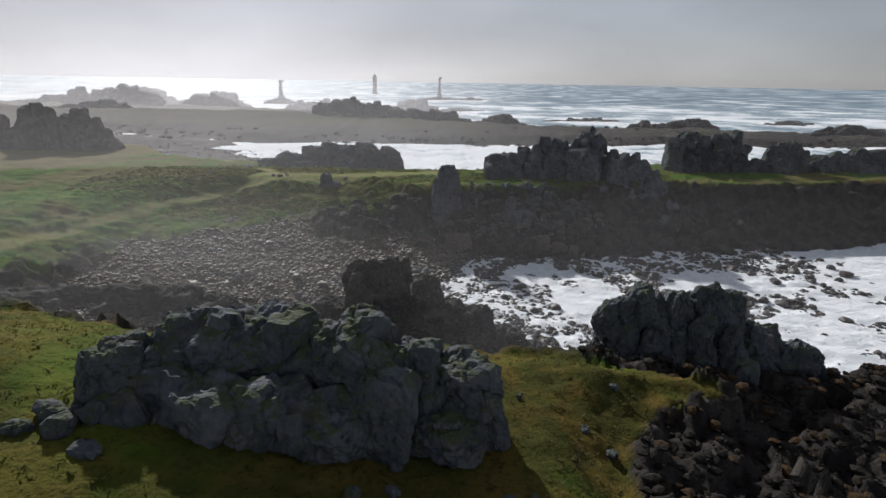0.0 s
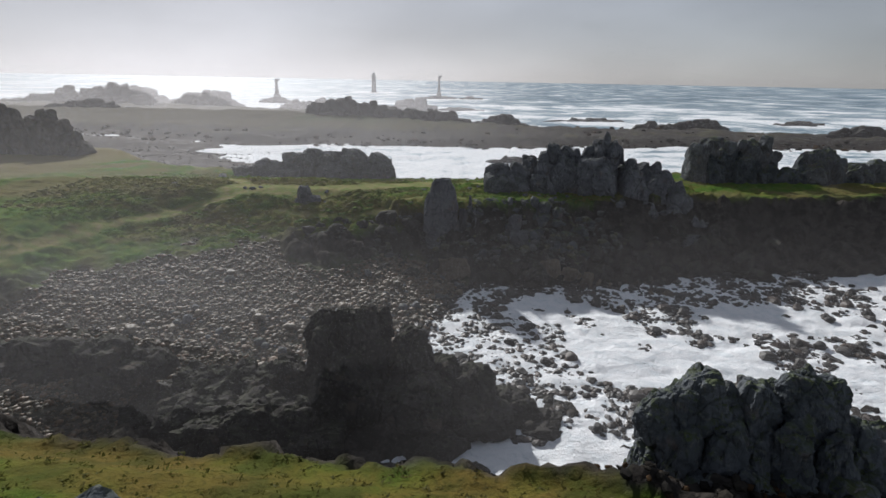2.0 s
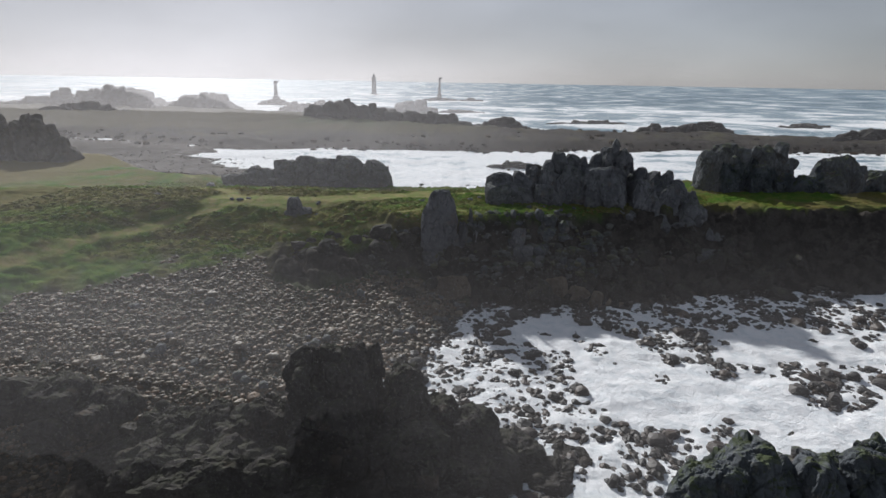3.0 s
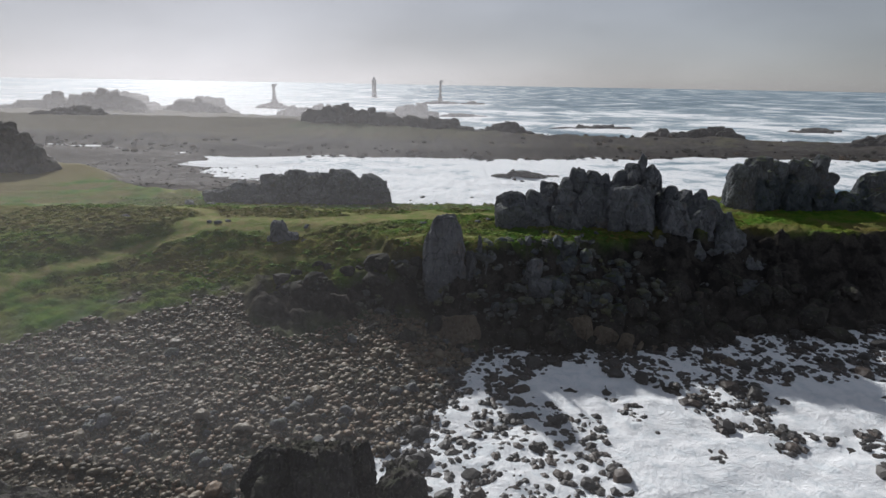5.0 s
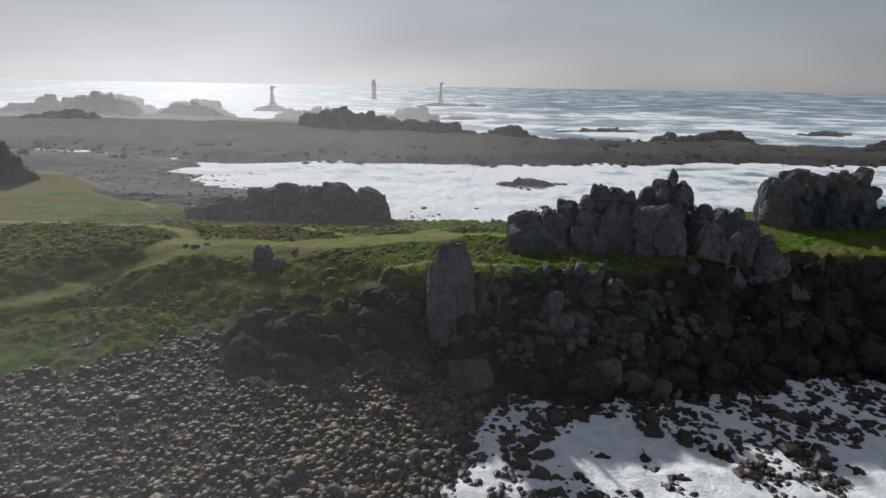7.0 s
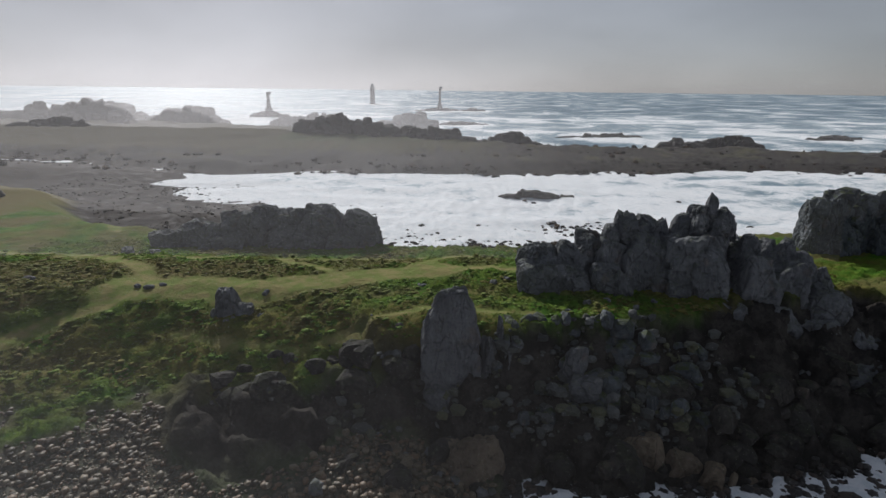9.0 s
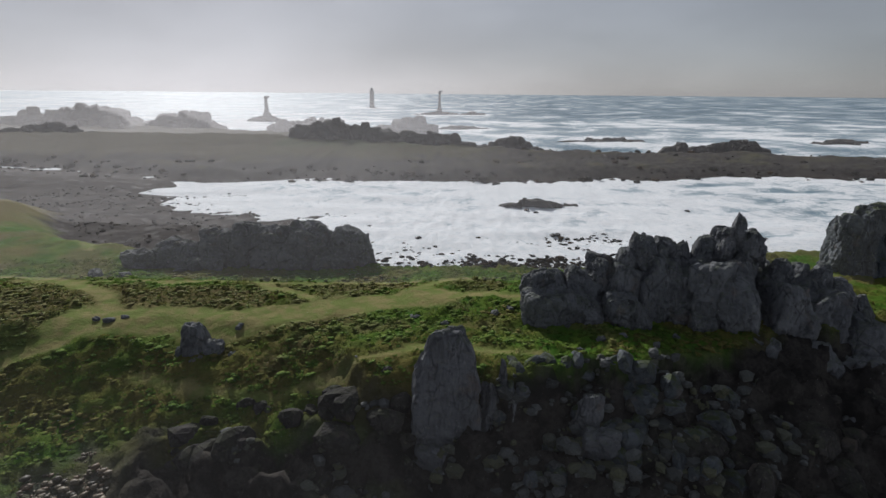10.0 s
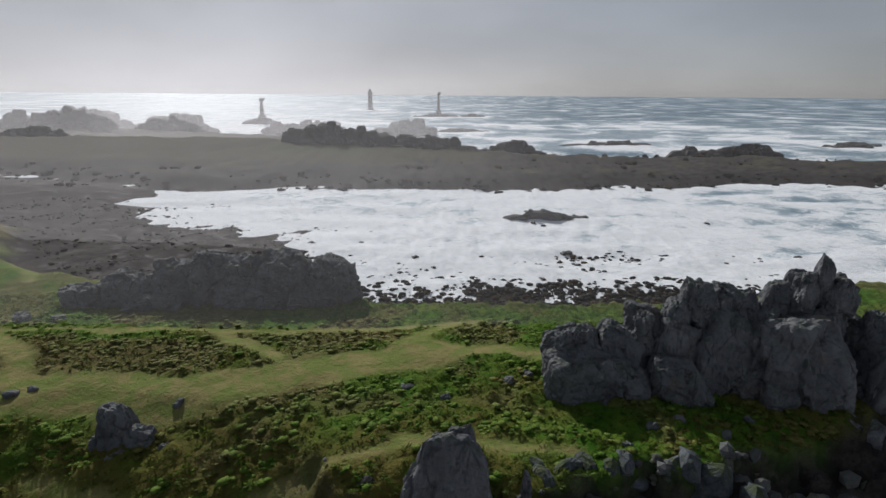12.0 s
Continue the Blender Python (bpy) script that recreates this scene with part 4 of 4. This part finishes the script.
x, y, z = strew(21000, -4, 62, 58, 106, lambda x, y, z, m: (z < 0.5) & (awash(x, y) > 0.2), 5)
size = 0.3 + 0.6 * np.random.RandomState(6).rand(len(x)) ** 2
stone_field("wet_boulders", "small dark wet stones half covered by foam", x, y, np.maximum(z, -0.12), size, wet_stone, 1, 7, 0.8, 0.15, 9.0, 1.6)
x, y, z = strew(620, -4, 66, 58, 108, lambda x, y, z, m: (z < 0.5) & (awash(x, y) > 0.1), 8)
size = 0.7 + 1.3 * np.random.RandomState(9).rand(len(x)) ** 2.5
stone_field("wet_boulders", "dark wet boulders standing in the surf", x, y, np.full(len(x), -0.3), size, wet_stone, 2, 10, 0.8, 0.1, 12.0, 1.6)
x, y, z = strew(9000, 10, 62, 12, 52, lambda x, y, z, m: (m["rock"] > 0.5) & (z > 1), 11)
size = 0.2 + 0.65 * np.random.RandomState(12).rand(len(x)) ** 3.5
stone_field("rubble", "dark angular boulder rubble beside the grass", x, y, z, size, rubble_stone, 1, 13, 0.6, 0.2, 14.0, 1.6)
x, y, z = strew(2600, -24, 30, 97, 107, lambda x, y, z, m: (m["rock"] > 0.4) & (z > 2.5) & (flat_noise(x, y, 4, 3, 18) + 0.5 * smooth(2, 8, x) * smooth(26, 18, x) > 0.15), 17)
size = 0.3 + 1.1 * np.random.RandomState(18).rand(len(x)) ** 3
stone_field("rubble", "broken grey granite rubble on the cliff slope", x, y, z, size, granite_rubble, 1, 19, 0.7, 0.25, 30.0, 0.5)
x, y, z = strew(5000, -120, 60, 140, 240, lambda x, y, z, m: (z < 2.2) & (z > -0.8) & (flat_noise(x, y, 11, 4, 4) > -0.1), 14)
size = 0.35 + 0.8 * np.random.RandomState(15).rand(len(x)) ** 4
stone_field("shore_stones", "scattered wet stones on the shore of the bay", x, y, np.maximum(z, -0.1), size, rubble_stone, 1, 16, 0.5, 0.2, 5.0, 1.6)
x, y, z = strew(5200, -14, 74, 138, 172, lambda x, y, z, m: (z < 4) & (z > -0.6), 24)
size = 0.35 + 1.0 * np.random.RandomState(25).rand(len(x)) ** 3
stone_field("shore_stones", "brown stones on the near shore of the bay", x, y, np.maximum(z, -0.2), size, rubble_stone, 1, 26)
x, y, z = strew(5000, -260, 330, 255, 420, lambda x, y, z, m: (z < 2.6) & (z > -0.6) & (flat_noise(x, y, 30, 3, 4) > -0.35), 21)
size = 0.9 + 2.6 * np.random.RandomState(22).rand(len(x)) ** 3
stone_field("far_stones", "dark shore boulders along the far headland", x, y, np.maximum(z, -0.3), size, rubble_stone, 1, 23, 0.7, 0.2, 10.0, 1.5)


x, y, z = strew(5200, -46, 72, 160, 196, lambda x, y, z, m: (z < -0.3) & (z > -2.0) & (flat_noise(x, y, 7, 4, 15) > -0.15 - 0.25 * z), 47)
size = 0.35 + 0.9 * np.random.RandomState(48).rand(len(x)) ** 3
stone_field("shore_stones", "wet stones awash at the edge of the bay", x, y, np.full(len(x), -0.1), size, rubble_stone, 1, 49, 0.6, 0.1, 8.0, 1.5)
x, y, z = strew(420, -10, 90, 172, 262, lambda x, y, z, m: (z < 0.2) & (flat_noise(x, y, 14, 3, 4) + 0.9 * smooth(26, 6, np.hypot(x - 26, y - 219)) > 0.55), 41)
size = 0.4 + 1.3 * np.random.RandomState(42).rand(len(x)) ** 3
stone_field("bay_boulders", "dark boulders awash in the foaming bay", x, y, np.full(len(x), -0.15), size, wet_stone, 2, 43, 0.7, 0.1, 10.0, 1.5)


def pile(name, count, x0, x1, y0, y1, small, large, material, label, seed, level=2):
    """A heap of separate angular blocks on the ground."""
    rs = np.random.RandomState(seed)
    xs, ys, sizes = rs.uniform(x0, x1, count), rs.uniform(y0, y1, count), small + (large - small) * rs.rand(count) ** 2
    blocks = []
    for x, y, z, s in zip(xs, ys, ground_at(xs, ys), sizes):
        blocks.append((x, y, z - 0.55 * s, z + 0.42 * s * rs.uniform(0.6, 1.4), s * rs.uniform(0.9, 1.7), s * rs.uniform(0.6, 1.0), rs.uniform(0, 180)))
    return rock_thing(name, blocks, material, label, "rocks", "", level, 0.22, seed, tip=26, blunt=60.0, jointed=False)


pile("boulder_pile", 80, 5, 25, 99, 106, 0.7, 2.3, mossy_granite, "heap of angular grey granite blocks below the pointed rock", 301)
pile("boulder_pile", 54, 15, 36, 97, 104, 0.9, 2.8, dark_stone, "fallen dark blocks in the shade of the outcrop", 302)
pile("boulder_pile", 44, 34, 56, 98, 108, 0.9, 3.4, dark_stone, "broken dark blocks stepping down to the cliff", 303)
pile("boulder_pile", 34, 22, 34, 89, 96, 0.7, 2.2, brown_stone, "brown angular blocks at the foot of the cliff", 304)
pile("boulder_pile", 24, 9, 20, 92, 97, 0.8, 3.0, dark_stone, "dark slabs at the foot of the cliff", 305)
pile("boulder_pile", 40, -20, -2, 97, 104, 0.6, 2.2, dark_stone, "grey blocks on the cliff below the turf", 306)
rock_thing("rock_ledge", [(14.4, 97.6, -1, 3.4, 4.4, 3.0, 10), (17.2, 97.4, -1, 3.9, 4.0, 2.6, -8), (20.4, 96.4, -1, 2.8, 3.0, 2.6, 24), (22.4, 95.8, -1, 2.6, 2.0, 2.4, -14)], brown_stone, "brown slabby ledge low on the dark cliff", "rock", level=4, seed=76)
rock_thing("boulder", [(2.4, 95.4, -1, 4.4, 5.2, 3.6, 14)], brown_stone, "large rounded brown boulder at the cliff foot", "rock", level=5, seed=77)
rock_thing("boulder", [(12.0, 102.6, 5, 9.4, 2.0, 1.8, 20, 0.25), (12.8, 101.2, 4.4, 7.2, 3.0, 2.0, -10)], granite, "pale split granite block on the boulder heap", "rock", level=4, seed=78)
pile("boulder_pile", 18, -8, 3, 90, 96, 0.6, 2.2, dark_stone, "dark boulders where the beach meets the cliff", 307)
pile("boulder_pile", 12, 5, 14, 58, 64, 0.8, 2.6, dark_stone, "dark wet rocks at the foot of the black ridge", 308)
pile("boulder_pile", 9, 11, 16, 45, 50, 0.7, 2.2, dark_stone, "dark rocks at the edge of the foaming water", 309)

# single stones on the turf: x, y, size, height
for n, (x, y, s, h) in enumerate(((-2.4, 114.9, 1.1, 0.35), (0.6, 113.6, 1.0, 0.25), (5.6, 115.6, 1.2, 0.3), (7.2, 116.4, 0.9, 0.3), (-33.6, 113.4, 0.9, 0.3), (-32.2, 113.2, 1.2, 0.4), (-31.0, 113.8, 0.8, 0.25), (-19.2, 112.4, 0.8, 0.35), (-44, 130, 2.2, 0.9), (-40.4, 130.4, 1.6, 0.6), (14.6, 109, 0.9, 0.4), (16.8, 110, 1.2, 0.3), (19.5, 108.6, 0.9, 0.35), (22, 110.5, 0.8, 0.3), (12.4, 107.2, 0.8, 0.3), (-46.5, 114.8, 1.3, 0.6), (5, 33.5, 0.5, 0.25), (8.6, 32, 0.7, 0.25), (9.8, 30.6, 0.9, 0.3), (11.6, 36.6, 0.7, 0.3), (3.4, 24.4, 0.7, 0.3), (4.6, 25, 0.5, 0.2), (-15.0, 23.8, 1.5, 0.7), (-15.9, 24.6, 1.6, 0.7), (-13.4, 22.8, 1.3, 0.4), (-16.4, 23.4, 1.2, 0.5), (-14.3, 24.8, 1.2, 0.8), (-3.2, 23.2, 1.0, 0.35), (-1.6, 23.8, 0.7, 0.3))):
    z = float(ground_at(x, y)[0])
    p, f = boulder((s, s * 0.75, h + 0.3), 400 + n, 3)
    ob = tagged(new("stone", mesh_of("stone", turned(p, 37 * n), f, mossy_granite if y < 60 else granite, False)), "pale flat granite stone lying in the grass", "stone", "stones in the grass")
    ob.location = (x, y, z - 0.28)


# ---- hummocks ----
def hummock_mat():
    m = Nodes("hummock_cover")
    r, big, fine = m.geo.outputs["Random Per Island"], m.noise(0.16, 4, 0.6), m.noise(5.0, 5, 0.7)
    c = m.mix(r, (0.07, 0.135, 0.016), (0.14, 0.20, 0.032))
    c = m.mix(m.span(big, 0.5, 0.64, 0, 0.7), c, (0.18, 0.13, 0.045))
    c = m.mix(m.attr("dry"), c, m.mix(r, (0.20, 0.15, 0.07), (0.15, 0.17, 0.05)))
    c = m.mix(m.span(fine, 0.45, 0.7, 0, 0.4), c, (0.03, 0.035, 0.01))
    return m.done(c, 0.95, m.bump(fine, 1.0, 0.12), 0.1)


hummock_cover = hummock_mat()
x, y, z = strew(19000, -66, 34, 96, 132, lambda x, y, z, m: (m["path"] < 0.2) & (m["rock"] + m["beach"] + m["flats"] < 0.3) & (flat_noise(x, y, 3, 3, 27) + 0.5 * m["heath"] > -0.05), 27)
size = 0.28 + 0.5 * np.random.RandomState(28).rand(len(x)) ** 2
V, F = lumps(np.stack([x, y, z + 0.01], 1), size, 1, 29, 0.24, 12, 4.0, 1.6)
me = mesh_of("hummocks", V, F, hummock_cover)
mask(me, "dry", np.repeat(0.9 * lay(x, y)[1]["heath"], len(V) // len(x)))
tagged(new("hummocks", me), "low hummocks of brown heather and coarse green grass", "heather", kind="stuff")

# ---- grass tufts ----
def tufts(name, label, count, x0, x1, y0, y1, tall, seed):
    """Small clumps of blades on the turf, off the path and the rock."""
    rs = np.random.RandomState(seed)
    x, y = rs.uniform(x0, x1, count), rs.uniform(y0, y1, count)
    z, m = lay(x, y)
    ok = (m["path"] < 0.35) & (m["rock"] + m["beach"] + m["flats"] < 0.4) & (flat_noise(x, y, 2.0, 3, 7) > -0.7)
    x, y, z, dry = x[ok], y[ok], z[ok], np.maximum(m["dry"], 0.9 * m["heath"])[ok]
    blades = 7
    n = len(x) * blades
    base = np.repeat(np.stack([x, y, z], 1), blades, 0) + np.concatenate([rs.uniform(-0.22, 0.22, (n, 2)), np.full((n, 1), -0.06)], 1)
    a = rs.uniform(0, 2 * math.pi, n)
    side = np.stack([np.cos(a), np.sin(a), 0 * a], 1) * rs.uniform(0.05, 0.11, n)[:, None]
    tip = base + np.stack([rs.normal(0.06, 0.12, n), rs.normal(-0.02, 0.12, n), tall * rs.uniform(0.5, 1.3, n)], 1)
    V = np.stack([base - side, base + side, tip], 1).reshape(-1, 3)
    me = mesh_of(name, V, np.arange(3 * n).reshape(-1, 3), grass_blades)
    mask(me, "dry", np.repeat(dry, 3 * blades))
    return tagged(new(name, me), label, "grass", kind="stuff")


tufts("grass", "short wind-bent green grass on the headland", 36000, -62, 48, 93, 140, 0.15, 31)
tufts("grass", "dry olive grass on the near headland", 4000, -40, 15, 14, 50, 0.12, 32)

# ---- big beach stones ----
beach = tagged(new("beach_boulders"), "scattered larger boulders among the beach cobbles", "stones")
beach.location = (-12, 84, 2)
shapes = []
for k in range(16):
    p, f = boulder((1, 0.8, 0.7), 700 + k, 3, 1.0, 12, 7.0)
    shapes.append(mesh_of("boulder", p, f, cobble_stone if k % 3 else granite))
x, y, z = strew(900, -34, 6, 68, 98, lambda x, y, z, m: (m["beach"] > 0.5) & (z > 0.1) & (flat_noise(x, y, 9, 3, 11) + 0.9 * smooth(-26, 0, x) > 0.25), 33)
rs = np.random.RandomState(34)
for px, py, pz in list(zip(x, y, z))[:290]:
    ob = new("boulder", shapes[rs.randint(16)])
    ob.parent = beach
    s = 0.5 + 1.0 * rs.rand() ** 2.5
    ob.location = (px - beach.location.x, py - beach.location.y, pz - 0.2 * s - beach.location.z)
    ob.rotation_euler = (rs.uniform(-0.2, 0.2), rs.uniform(-0.2, 0.2), rs.uniform(0, 6.28))
    ob.scale = (s, s, s * rs.uniform(0.8, 1.2))

# ---- upright sheets added to imitate haze ----
# distance, thickness, bow, top, and whether the sheet shows only on the beach side (-1) or the cove side (1)
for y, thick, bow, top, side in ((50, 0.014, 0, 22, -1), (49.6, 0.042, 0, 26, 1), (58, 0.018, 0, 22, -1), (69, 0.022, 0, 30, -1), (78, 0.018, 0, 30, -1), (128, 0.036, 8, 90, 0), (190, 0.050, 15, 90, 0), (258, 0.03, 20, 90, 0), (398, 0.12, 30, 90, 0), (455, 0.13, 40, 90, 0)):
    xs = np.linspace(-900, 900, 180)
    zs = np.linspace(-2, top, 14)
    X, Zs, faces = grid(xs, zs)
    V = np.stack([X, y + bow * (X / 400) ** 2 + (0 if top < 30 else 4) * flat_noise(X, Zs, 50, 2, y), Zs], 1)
    me = mesh_of("haze_sheet", V, faces, haze_film)
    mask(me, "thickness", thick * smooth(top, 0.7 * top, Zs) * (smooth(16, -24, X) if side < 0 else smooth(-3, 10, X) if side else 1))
    tagged(new("haze_sheet", me), "thin added sheet that imitates sea haze", "spray", kind="stuff")
